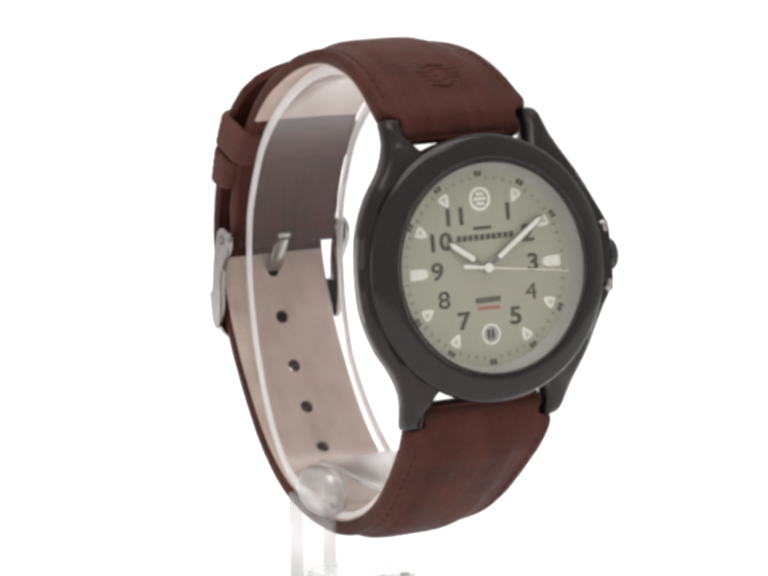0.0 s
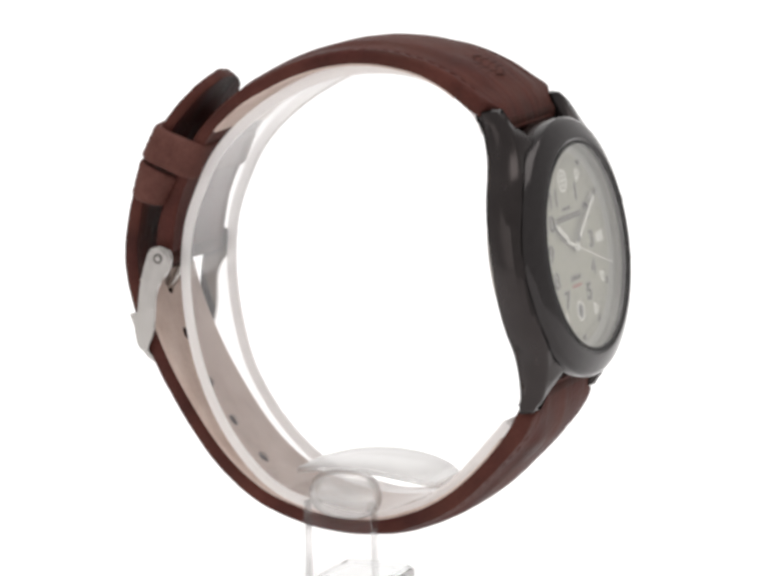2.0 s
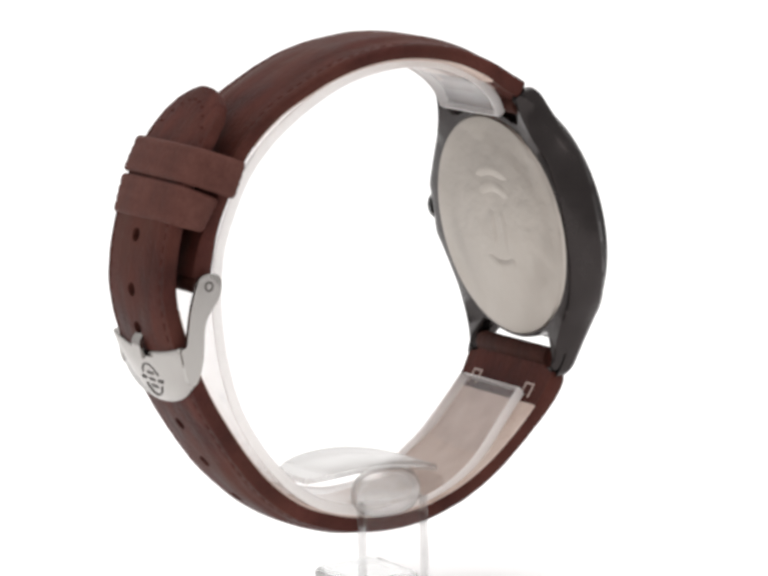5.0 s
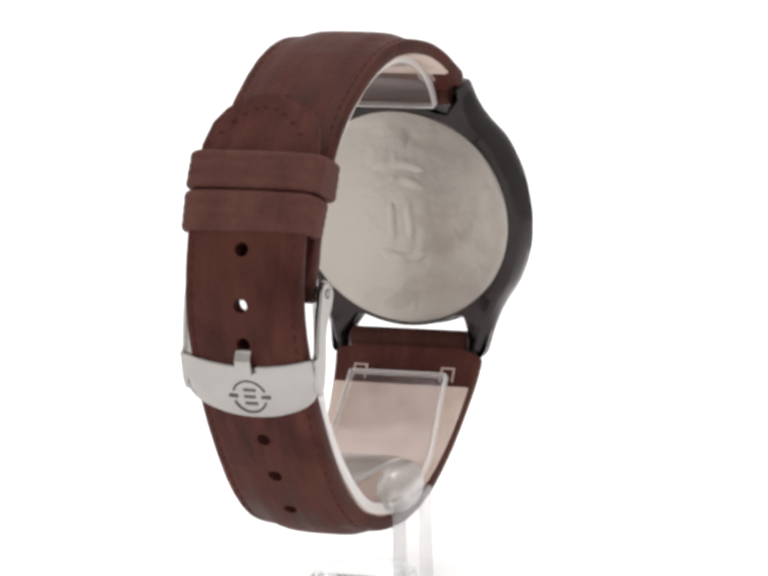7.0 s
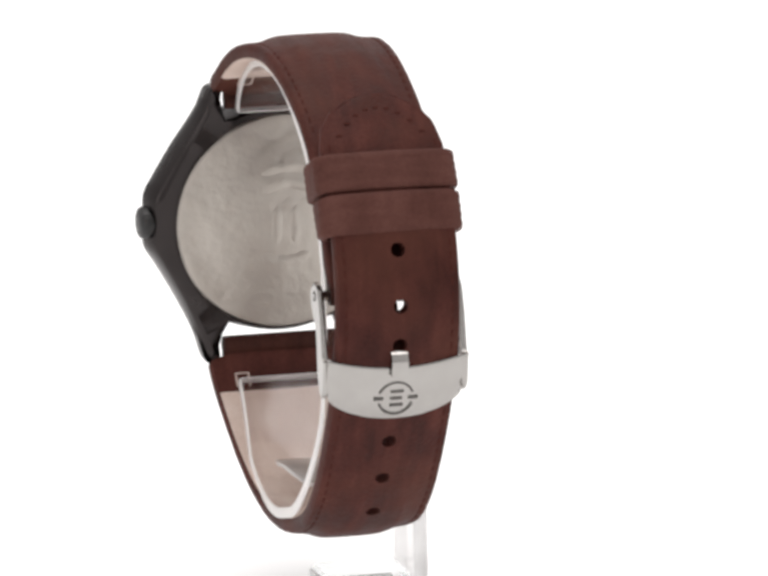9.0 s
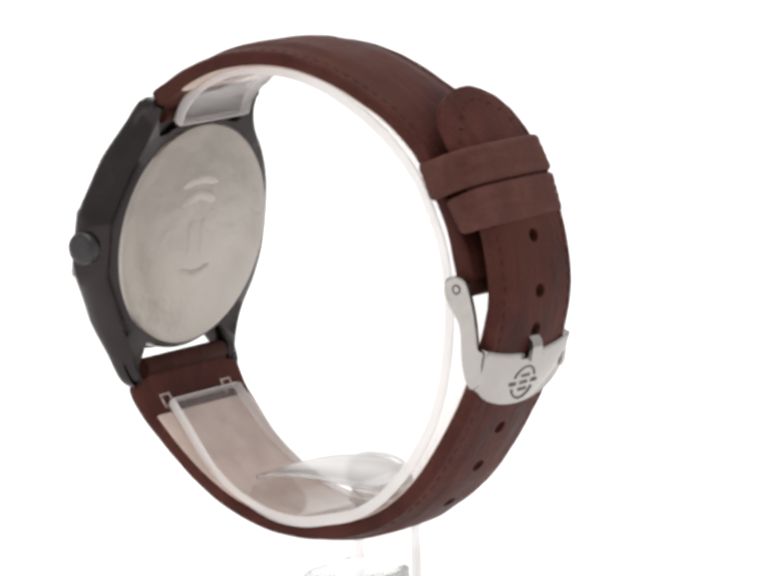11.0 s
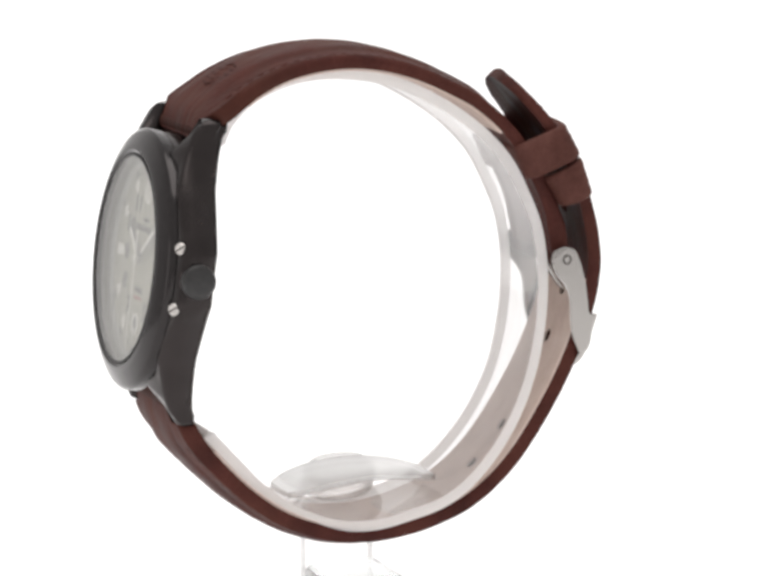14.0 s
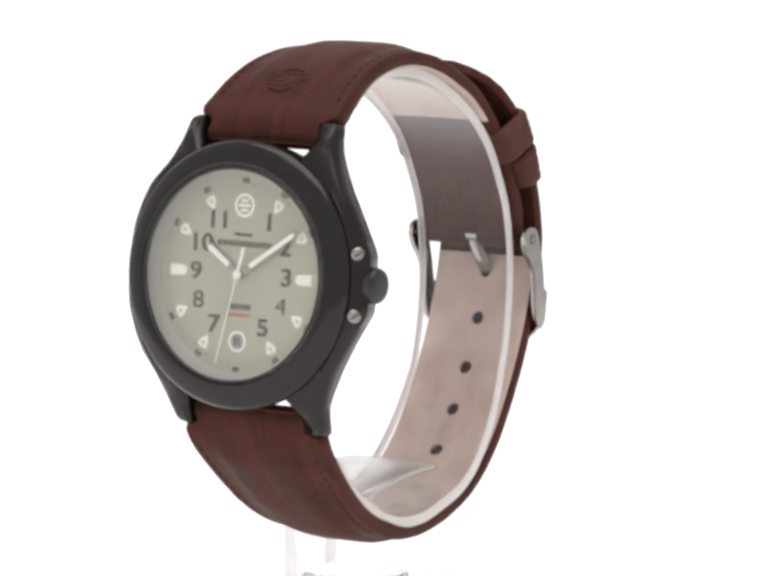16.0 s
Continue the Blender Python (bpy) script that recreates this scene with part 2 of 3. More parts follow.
def clock(radius, degrees):
    a = radians(degrees)
    return Vector((radius * math.sin(a), radius * math.cos(a), 0))


def turned(radius, degrees, h=0.0, spin=None):
    """A place on the dial, turned so that its +y points outwards (or by spin)."""
    p = clock(radius, degrees)
    return Matrix.Translation((p.x, p.y, h)) @ Matrix.Rotation(-radians(degrees if spin is None else spin), 4, "Z")


def case_outline():
    """The middle case seen from the front: lugs, flanks and the crown guards."""
    side9 = [(-10.8, 24.1), (-12.9, 24.2), (-13.7, 23.4), (-14.2, 20.2), (-15.6, 16.8), (-18.7, 12.6), (-20.9, 7.4), (-21.8, 2.0),
             (-21.9, -1.5), (-21.3, -6.2), (-19.3, -11.4), (-16.4, -15.9), (-14.9, -19.6), (-14.1, -23.2), (-13.1, -24.2), (-10.8, -24.1)]
    side3 = [(10.8, -24.1), (12.9, -24.2), (14.0, -23.2), (15.0, -19.4), (16.9, -15.2), (19.4, -10.6), (21.3, -7.4), (22.8, -5.0), (23.2, -3.1),
             (23.2, 3.1), (22.9, 5.2), (21.4, 8.0), (19.3, 11.6), (16.4, 16.4), (14.7, 20.0), (13.9, 23.3), (12.9, 24.2), (10.8, 24.1)]
    a, _ = catmull(side9, 0.7)
    b, _ = catmull(side3, 0.7)
    arc6 = [clock(20.0, d) for d in range(211, 148, -3)]
    arc12 = [clock(20.6, d) for d in range(31, -32, -3)]
    low = [Vector((-10.8, -21.5)), *[Vector((p.x, p.y)) for p in arc6[1:-1]], Vector((10.8, -21.5))]
    top = [Vector((10.8, 21.5)), *[Vector((p.x, p.y)) for p in arc12[1:-1]], Vector((-10.8, 21.5))]
    return [Vector((p.x, p.y)) for p in a] + low + [Vector((p.x, p.y)) for p in b] + top


def build_case():
    line = case_outline()
    n = len(line)
    normals = []
    for i in range(n):
        d = (line[(i + 1) % n] - line[i - 1]).normalized()
        normals.append(Vector((-d.y, d.x)))       # inwards, as the outline runs anticlockwise
    area = sum(line[i].x * line[(i + 1) % n].y - line[(i + 1) % n].x * line[i].y for i in range(n))
    if area < 0:
        normals = [-v for v in normals]

    def drop(v, top):
        k = max(0.0, (abs(v) - 13.5) / 11.0)
        return -((5.2 if v < 0 else 4.0) if top else 1.9) * k ** 1.4

    bm = bmesh.new()
    rings = []
    for h, inset, top in ((-6.6, 1.7, False), (-6.2, 1.1, False), (-5.4, 0.75, False), (-3.4, 0.2, True), (-1.6, 0.0, True), (-0.6, 0.35, True), (-0.1, 1.0, True)):
        ring = []
        for p, q in zip(line, normals):
            notch = p.length < 21.3 and abs(p.x) < 10.9
            k = inset * (0.5 if notch else 1 + 0.7 * max(0.0, 1 - abs(p.y) / 16))
            ring.append((p.x + q.x * k, p.y + q.y * k, h + (0.0 if notch else drop(p.y, top))))
        rings.append(ring)
    rows = loft(bm, rings, cap=False)
    bore = [[bm.verts.new((*clock(17.6, -5 * k)[:2], h)) for k in range(72)] for h in (-0.3, -2.6)]
    for k in range(72):
        j = (k + 1) % 72
        bm.faces.new((bore[0][k], bore[0][j], bore[1][j], bore[1][k]))
    bm.faces.new(bore[1])
    seat = [bm.verts.new((*clock(17.9, -5 * k)[:2], -6.6)) for k in range(72)]
    bm.faces.new(seat)
    for row in (rows[0], rows[-1]):
        edges = [bm.edges.get((row[i], row[(i + 1) % n])) for i in range(n)]
        if row is rows[0]:
            edges += [bm.edges.get((seat[k], seat[(k + 1) % 72])) for k in range(72)]
        else:
            edges += [bm.edges.get((bore[0][k], bore[0][(k + 1) % 72])) for k in range(72)]
        bmesh.ops.triangle_fill(bm, use_beauty=True, edges=edges)
    face_part("case", bm, GUNMETAL, watch, "dark gunmetal case with lugs and crown guards", 35)


def build_bezel():
    bm = bmesh.new()
    lathe(bm, [(19.0, -1.6), (20.65, -1.5), (20.75, -1.3), (20.75, 0.2), (20.7, 0.35), (20.2, 0.95), (20.05, 1.05), (19.2, 1.5), (18.2, 1.9), (17.4, 2.16), (17.2, 2.16), (16.75, 1.95), (16.66, 1.8), (16.6, -1.2), (19.0, -1.6)], 96)
    face_part("bezel", bm, GUNMETAL_POLISHED, watch, "glossy dark bezel with a polished rim", 22)


def build_caseback():
    bm = bmesh.new()
    lathe(bm, [(0, -7.35), (14.0, -7.35), (14.2, -7.25), (17.4, -7.25), (18.5, -7.0), (18.8, -6.6), (18.8, -5.5), (0, -5.5)], 96, Matrix.Translation((-0.4, 0, 0)))
    back = face_part("caseback", bm, BACK_STEEL, watch, "dull steel back with a soft stamped emblem", 30)
    # soft stamped emblem: arcs above and below an upright pair of ribs
    bm = bmesh.new()

    def rib(points, width, high):
        rings = []
        for i, p in enumerate(points):
            d = (points[min(len(points) - 1, i + 1)] - points[max(0, i - 1)]).normalized()
            q = Vector((-d.y, d.x, 0))
            k = math.sin(math.pi * min(1.0, 0.12 + min(i, len(points) - 1 - i) / 4) / 2)
            rings.append([p + q * (width * u * k) + Vector((0, 0, -7.3 - high * k * (1 - u * u))) for u in (-1, -0.75, -0.45, -0.15, 0.15, 0.45, 0.75, 1)])
        loft(bm, rings)
    for r, a0, a1, w in ((9.6, 60, 120, 1.15), (6.8, 50, 130, 1.15), (7.0, 232, 308, 1.2)):
        rib([Vector((r * math.cos(radians(a)), r * math.sin(radians(a)), 0)) for a in range(a0, a1 + 1, 4)], w, 0.2)
    for x in (-1.6, 1.6):
        rib([Vector((x, y * 0.5, 0)) for y in range(-8, 7)], 1.05, 0.2)
    bmesh.ops.translate(bm, vec=(-0.4, 0, 0), verts=bm.verts)
    face_part("stamped_emblem", bm, BACK_STEEL, back, "soft stamped arcs and ribs", 60)


def build_crown():
    bm = bmesh.new()
    place = Matrix.Translation((0, 0.0, -3.2)) @ Matrix.Rotation(radians(90), 4, "Y")
    segs = 48
    rings = []
    for h, r, flute in ((21.0, 2.3, 0), (22.6, 2.3, 0), (22.7, 2.75, 1), (23.6, 2.75, 1), (24.05, 2.5, 0.5), (24.3, 2.05, 0), (24.4, 1.3, 0)):
        ring = []
        for k in range(segs):
            a = 2 * math.pi * k / segs
            rr = r - flute * (0.07 if k % 2 else 0)
            ring.append((rr * math.cos(a), rr * math.sin(a), h))
        rings.append(ring)
    loft(bm, rings)
    bmesh.ops.transform(bm, matrix=place, verts=bm.verts)
    face_part("crown", bm, RUBBER, watch, "black fluted crown", 25)


def build_screws():
    for v in (4.7, -4.7):
        place = Matrix.Translation((21.6, v, -0.35)) @ Matrix.Rotation(radians(42), 4, "Y")
        bm = bmesh.new()
        lathe(bm, [(0, -0.8), (1.0, -0.8), (1.0, 0.25), (0.85, 0.42), (0, 0.45)], 24, place)
        screw = face_part("screw", bm, STEEL, watch, "small bright steel screw", 40)
        bm = bmesh.new()
        slab(bm, [(-0.8, -0.13), (0.8, -0.13), (0.8, 0.13), (-0.8, 0.13)], 0.4, 0.48, place @ Matrix.Rotation(radians(35), 4, "Z"))
        face_part("slot", bm, ENGRAVED, screw, smooth=0)


SUNK = 0.8                                       # the dial lies below the hands' level


def build_dial():
    bm = bmesh.new()
    lathe(bm, [(0, -0.6), (15.5, -0.6), (15.5, 0.0), (0, 0.0)], 96)
    dial = face_part("dial", bm, DIAL, watch, "khaki green dial with dark numerals and white markers", 30, sunk=SUNK)
    bm = bmesh.new()
    lathe(bm, [(15.25, 0.02), (15.35, 0.12), (16.55, 1.7), (16.55, -0.5), (15.25, -0.5), (15.25, 0.02)], 96)
    face_part("chapter_ring", bm, CHAPTER, dial, "grey minute ring", 30, sunk=SUNK)
    # minute strokes and the unreadable small minute figures as bars
    bm = bmesh.new()
    for k in range(60):
        long = k % 5 == 0
        place = turned(13.95, k * 6, 0.0)
        w, h = 0.085, 0.28
        slab(bm, [(-w, -h), (w, -h), (w, h), (-w, h)], 0.0, 0.03, place) if not long else None
    face_part("minute_track", bm, NUMERAL, dial, smooth=0, sunk=SUNK)
    for k in range(12):
        if k in (3, 9):
            continue
        bm = bmesh.new()
        tilt = turned(14.6, k * 30, 0.0)
        for dx in (-0.34, 0.34):
            slab(bm, [(dx - 0.27, -0.42), (dx + 0.27, -0.42), (dx + 0.27, 0.42), (dx - 0.27, 0.42)], 0.0, 0.04, tilt)
        face_part("minute_figure", bm, NUMERAL, dial, smooth=0, sunk=SUNK)
    # numerals
    for k in (1, 2, 3, 4, 5, 7, 8, 9, 10, 11):
        me = words(str(k), 3.75, {4: 0.0, 8: 0.04, 9: 0.075}.get(k, 0.1))
        rad = {3: 8.5, 9: 8.5, 5: 9.2, 7: 9.2, 11: 9.4, 1: 9.5, 2: 9.2}.get(k, 8.95)
        p = clock(rad, k * 30)
        me.transform(Matrix.Diagonal((1.22, 1.0, 1.0, 1.0)))
        me.transform(FACE_M @ Matrix.Translation((p.x * MM, p.y * MM, (0.03 - SUNK) * MM)))
        link_mesh("numeral", me, NUMERAL, dial, "dark olive numeral", 0)
    # triangular markers
    for k in (1, 2, 4, 5, 7, 8, 10, 11):
        bm = bmesh.new()
        slab(bm, [(-0.95, 0.45), (-0.8, -0.1), (-0.16, -1.15), (0.16, -1.15), (0.8, -0.1), (0.95, 0.45), (0.8, 0.82), (0, 0.95), (-0.8, 0.82)], 0.0, 0.12, turned(12.5, k * 30), 0.06)
        marker = face_part("hour_marker", bm, LUME, dial, "white triangular lume marker", 0, sunk=SUNK)
        bm = bmesh.new()
        slab(bm, [(-0.42, 0.5), (0, -0.42), (0.42, 0.5)][::-1], 0.1, 0.15, turned(12.5, k * 30))
        face_part("marker_fill", bm, LUME_DULL, marker, "duller fill of the marker", 0, sunk=SUNK)
    for sign in (1, -1):
        bm = bmesh.new()
        shape = [(1.6, 0.85), (-0.7, 0.85), (-1.5, 0.45), (-1.5, -0.45), (-0.7, -0.85), (1.6, -0.85)]
        slab(bm, [(x * sign, y) for x, y in (shape if sign == 1 else shape[::-1])], 0.0, 0.18, Matrix.Translation((11.75 * sign, 0, 0)), 0.1)
        face_part("hour_marker", bm, LUME, dial, "white shield-shaped lume marker", 0, sunk=SUNK)
    # round emblem at 12: ring and bars
    bm = bmesh.new()
    at12 = Matrix.Translation((0, 10.7, 0))
    lathe(bm, [(1.4, 0.0), (1.88, 0.0), (1.88, 0.08), (1.4, 0.08), (1.4, 0.0)], 40, at12)
    for dy, w in ((0.75, 1.3), (0.0, 2.1), (-0.75, 1.3)):
        slab(bm, [(-w / 2, dy - 0.24), (w / 2, dy - 0.24), (w / 2, dy + 0.24), (-w / 2, dy + 0.24)], 0.0, 0.08, at12)
    face_part("emblem", bm, LUME, dial, "white ring emblem with bars", 0, sunk=SUNK)
    # date window at 6
    at6 = Matrix.Translation((0, -10.3, 0))
    bm = bmesh.new()
    lathe(bm, [(1.32, 0.0), (1.62, 0.0), (1.62, 0.1), (1.32, 0.1), (1.32, 0.0)], 40, at6)
    window = face_part("date_window", bm, LUME, dial, "white ring round the date", 0, sunk=SUNK)
    bm = bmesh.new()
    lathe(bm, [(0, 0.015), (1.32, 0.015), (1.32, 0.0), (0, 0.0)], 40, at6)
    face_part("date_disc", bm, CHAPTER, window, smooth=0, sunk=SUNK)
    bm = bmesh.new()
    for dx in (-0.42, 0.32):
        slab(bm, [(dx - 0.26, -0.75), (dx + 0.26, -0.75), (dx + 0.26, 0.75), (dx - 0.26, 0.75)], 0.01, 0.04, at6)
    face_part("date_figure", bm, NUMERAL, window, smooth=0, sunk=SUNK)
    # makers' lines under the emblem, and the small lines above the date, as bars
    bm = bmesh.new()
    slab(bm, rounded(3.2, 0.55, 0.1, 2), 0.0, 0.03, Matrix.Translation((0, 6.2, 0)))
    face_part("printed_line", bm, NUMERAL, dial, smooth=0, sunk=SUNK)
    bm = bmesh.new()
    for i in range(10):
        x = -4.3 + i * 1.03
        slab(bm, [(x - 0.4, 4.3), (x + 0.4, 4.3), (x + 0.5, 5.25), (x - 0.3, 5.25)], 0.0, 0.03)
        slab(bm, [(x - 0.16, 4.5), (x + 0.16, 4.5), (x + 0.24, 5.05), (x - 0.08, 5.05)], 0.03, 0.04) if i % 3 == 1 else None
    face_part("printed_line", bm, NUMERAL, dial, smooth=0, sunk=SUNK)
    bm = bmesh.new()
    for i in range(7):
        x = -1.95 + i * 0.64
        slab(bm, [(x - 0.25, -5.4), (x + 0.25, -5.4), (x + 0.25, -4.5), (x - 0.25, -4.5)], 0.0, 0.03)
    face_part("printed_line", bm, NUMERAL, dial, smooth=0, sunk=SUNK)
    bm = bmesh.new()
    slab(bm, rounded(3.9, 0.5, 0.1, 2), 0.0, 0.03, Matrix.Translation((0, -6.2, 0)))
    face_part("printed_line", bm, RED, dial, "red printed line", 0, sunk=SUNK)


def hand_shape(length, start, width):
    """A baton hand along +y with an outline and a pointed tip."""
    return [(-width, start), (width, start), (width, length - 0.9), (0, length), (-width, length - 0.9)]


def build_hands():
    for name, ang, length, width, h in (("hour_hand", 304.3, 8.0, 0.62, -0.35), ("minute_hand", 55.5, 12.9, 0.55, -0.05)):
        turn = Matrix.Rotation(-radians(ang), 4, "Z")
        bm = bmesh.new()
        slab(bm, hand_shape(length, 2.2, width), h, h + 0.12, turn)
        slab(bm, [(-0.28, -0.3), (0.28, -0.3), (0.28, 2.4), (-0.28, 2.4)], h, h + 0.1, turn)
        lathe(bm, [(0, h), (0.75, h), (0.75, h + 0.13), (0, h + 0.13)], 24)
        hand = face_part(name, bm, HAND_EDGE, watch, "dark-edged hand", 0)
        bm = bmesh.new()
        slab(bm, hand_shape(length - 0.35, 2.5, width - 0.17), h + 0.1, h + 0.2, turn, 0.05)
        face_part("lume_fill", bm, LUME, hand, "white lume filling", 0)
    bm = bmesh.new()
    slab(bm, [(-0.1, 0), (0.1, 0), (0.07, 14.2), (-0.07, 14.2)], 0.3, 0.38)
    slab(bm, [(-0.3, -4.4), (0.3, -4.4), (0.22, 0), (-0.22, 0)], 0.3, 0.38)
    lathe(bm, [(0, -0.2), (0.72, -0.2), (0.72, 0.42), (0.55, 0.5), (0, 0.5)], 24)
    return part("second_hand", bm, LUME, watch, "thin white second hand with a broad tail", 30)


def build_crystal():
    bm = bmesh.new()
    lathe(bm, [(0, 0.85), (16.55, 0.85), (16.55, 1.75), (16.3, 1.95), (0, 2.05)], 96)
    ob = face_part("crystal", bm, GLASS, watch, "flat clear mineral crystal", 30)
    ob.visible_shadow = False
    bm = bmesh.new()
    lathe(bm, [(16.2, 1.98), (16.3, 2.1), (16.55, 2.1), (16.62, 1.9), (16.56, 1.78), (16.2, 1.98)], 96)
    face_part("gasket", bm, RUBBER, watch, "thin black gasket round the crystal", 40)


build_case()
build_bezel()
build_caseback()
build_crown()
build_screws()
build_dial()
second_hand = build_hands()
build_crystal()


# ---- the strap: two padded leather pieces; lines are (y, z below the eye) of the leather's middle ----
LOWER = [(33.7, -124.7), (33.4, -128.2), (31.2, -132.4), (26.6, -137.7), (21.8, -142.3), (17.1, -145.6), (12.4, -147.8), (7.0, -149.4), (1.1, -149.9),
         (-4.8, -149.4), (-9.4, -148.3), (-14.3, -146.5), (-18.9, -143.5), (-22.9, -139.7), (-26.7, -134.8), (-30.7, -128.5), (-33.4, -123.3),
         (-35.8, -117.5), (-37.4, -112.0), (-37.9, -106.8), (-37.2, -101.0), (-35.6, -95.2), (-33.3, -89.8), (-30.3, -85.0), (-27.2, -81.0), (-24.4, -77.6)]
UPPER = [(28.5, -84.3), (27.4, -81.1), (24.6, -79.1), (20.5, -76.4), (15.6, -74.3), (10.4, -73.2), (5.4, -72.9), (0.4, -73.3), (-4.2, -74.3), (-8.8, -75.9), (-13.0, -77.9),
         (-17.3, -80.3), (-21.4, -83.7), (-24.6, -87.4), (-27.2, -92.0), (-29.4, -96.6), (-31.0, -101.0), (-31.9, -106.0)]


class Strap:
    """Places on one piece of the strap: s along it, x across, h above its middle. It is crowned and a little twisted."""

    def __init__(self, line, sign, widths, centres, thick, pad, crown):
        self.pts, self.length = catmull([(y + 0.3, z + LIFT, 0) for y, z in line], 0.6)
        self.sign, self.widths, self.centres, self.thick, self.pad, self.crown = sign, widths, centres, thick, pad, crown
        self.n = len(self.pts)

    def at(self, s):
        f = max(0.0, min(self.n - 1.0001, s / self.length * (self.n - 1)))
        i = int(f)
        p = self.pts[i].lerp(self.pts[i + 1], f - i)
        a, b = self.pts[max(0, i - 1)], self.pts[min(self.n - 1, i + 2)]
        d = (b - a).normalized()
        return p, d, Vector((-d.y, d.x, 0)) * self.sign

    def place(self, s, x, h):
        p, d, q = self.at(s)
        u = x / interp(self.widths, s)
        h = h - interp(self.crown, s) * (u * u - 0.3 * u)
        return Vector((interp(self.centres, s) + x, p.x + q.x * h, p.y + q.y * h))

    def seat_at(self, s, x, h):
        """x across, y along, z out of the leather."""
        p, d, q = self.at(s)
        o = self.place(s, x, h)
        return Matrix(((self.sign, 0, 0, o.x), (0, d.x, q.x, o.y), (0, d.y, q.y, o.z), (0, 0, 0, 1)))

    def top(self, s, u):
        """Height of the outer face at u = -1..1 across."""
        t = interp(self.thick, s) / 2
        ridge = 0.5 - 0.5 * math.tanh((abs(u) - 0.58) * 9)
        groove = 0.16 * math.exp(-((abs(u) - 0.86) / 0.05) ** 2)
        return t + interp(self.pad, s) * ridge - groove

    def body(self, bm):
        us = [-1.0, -0.97, -0.91, -0.86, -0.81, -0.74, -0.66, -0.6, -0.54, -0.46, -0.3, -0.1]
        us = us + [-u for u in us[::-1]]
        rings = []
        for i in range(self.n):
            s = self.length * i / (self.n - 1)
            w = interp(self.widths, s)
            t = interp(self.thick, s) / 2
            ring = []
            for u in us:
                h = self.top(s, u)
                if abs(u) == 1.0:
                    h = t * 0.35
                elif abs(u) == 0.97:
                    h = t * 0.85
                wob = 0.06 * noise.noise(Vector((s * 0.35, u * 3, self.sign * 7)))
                ring.append(self.place(s, u * w, h + wob))
            for u in (1.0, 0.97, 0.5, 0.0, -0.5, -0.97, -1.0):
                ring.append(self.place(s, u * w, -t if abs(u) < 1 else -t * 0.6))
            rings.append(ring)
        loft(bm, rings)

    def lining(self, bm, s0, s1):
        k = max(2, round((s1 - s0) / 0.8))
        rings = []
        for i in range(k + 1):
            s = s0 + (s1 - s0) * i / k
            w = interp(self.widths, s) - 0.35
            t = interp(self.thick, s) / 2
            ring = [self.place(s, u * w, -t + 0.05) for u in (-1, -0.5, 0, 0.5, 1)]
            ring += [self.place(s, u * w, -t - (0.38 if abs(u) < 1 else 0.2)) for u in (1, 0.96, 0.5, 0, -0.5, -0.96, -1)]
            rings.append(ring)
        loft(bm, rings)

    def nearest(self, y, z):
        """How far along the piece the place (y, z) is."""
        i = min(range(self.n), key=lambda k: (self.pts[k].x - y) ** 2 + (self.pts[k].y - z - LIFT) ** 2)
        return self.length * i / (self.n - 1)


lower = Strap(LOWER, 1, [], [], [], [], [])
upper = Strap(UPPER, -1, [], [], [], [], [])
L_BOTTOM, L_BUCKLE = lower.nearest(0, -150), lower.nearest(-36, -117)
lower.widths = [(0, 10.3), (3.2, 10.5), (3.6, 12.6), (4.4, 13.1), (L_BOTTOM * 0.55, 11.2), (L_BOTTOM, 9.8), (lower.length - 9, 9.8), (lower.length - 5, 9.0), (lower.length - 2.4, 7.2), (lower.length - 0.8, 4.8), (lower.length, 2.6)]
lower.centres = [(0, -3.6), (L_BOTTOM, -3.4), (L_BUCKLE, -3.2), (lower.length, -3.2)]
lower.thick = [(0, 2.6), (6, 3.0), (16, 2.5), (L_BOTTOM, 2.5), (L_BUCKLE, 2.6), (lower.length, 1.8)]
lower.pad = [(0, 0.0), (4, 0.2), (9, 1.0), (L_BOTTOM, 0.9), (L_BOTTOM + 14, 0.65), (L_BUCKLE - 10, 0.25), (L_BUCKLE + 14, 0.15), (lower.length, 0.1)]
U_TOP, U_KEEP = upper.nearest(3, -72.6), upper.nearest(-22, -84.5)
upper.widths = [(0, 10.3), (3.4, 10.5), (3.8, 12.6), (4.6, 13.1), (U_TOP * 0.6, 11.8), (U_TOP, 10.7), (U_KEEP, 9.9), (upper.length - 4, 9.7), (upper.length, 9.3)]
upper.centres = [(0, -3.6), (U_TOP, -3.5), (U_KEEP, -3.2), (upper.length, -3.2)]
upper.thick = [(0, 2.6), (6, 3.0), (16, 2.5), (U_TOP, 2.3), (U_KEEP, 2.1), (upper.length - 9, 2.4), (upper.length - 4, 3.2), (upper.length, 3.2)]
upper.pad = [(0, 0.0), (4, 0.2), (9, 0.9), (U_TOP, 0.95), (U_KEEP - 6, 0.7), (U_KEEP, 0.2), (upper.length, 0.0)]
lower.crown = [(0, 0.0), (L_BOTTOM, 0.2), (L_BOTTOM + 16, 0.4), (L_BUCKLE - 6, 0.5), (lower.length - 4, 0.5), (lower.length, 0.3)]
upper.crown = [(0, 0.0), (U_TOP, 0.1), (U_KEEP - 8, 0.3), (upper.length, 0.3)]
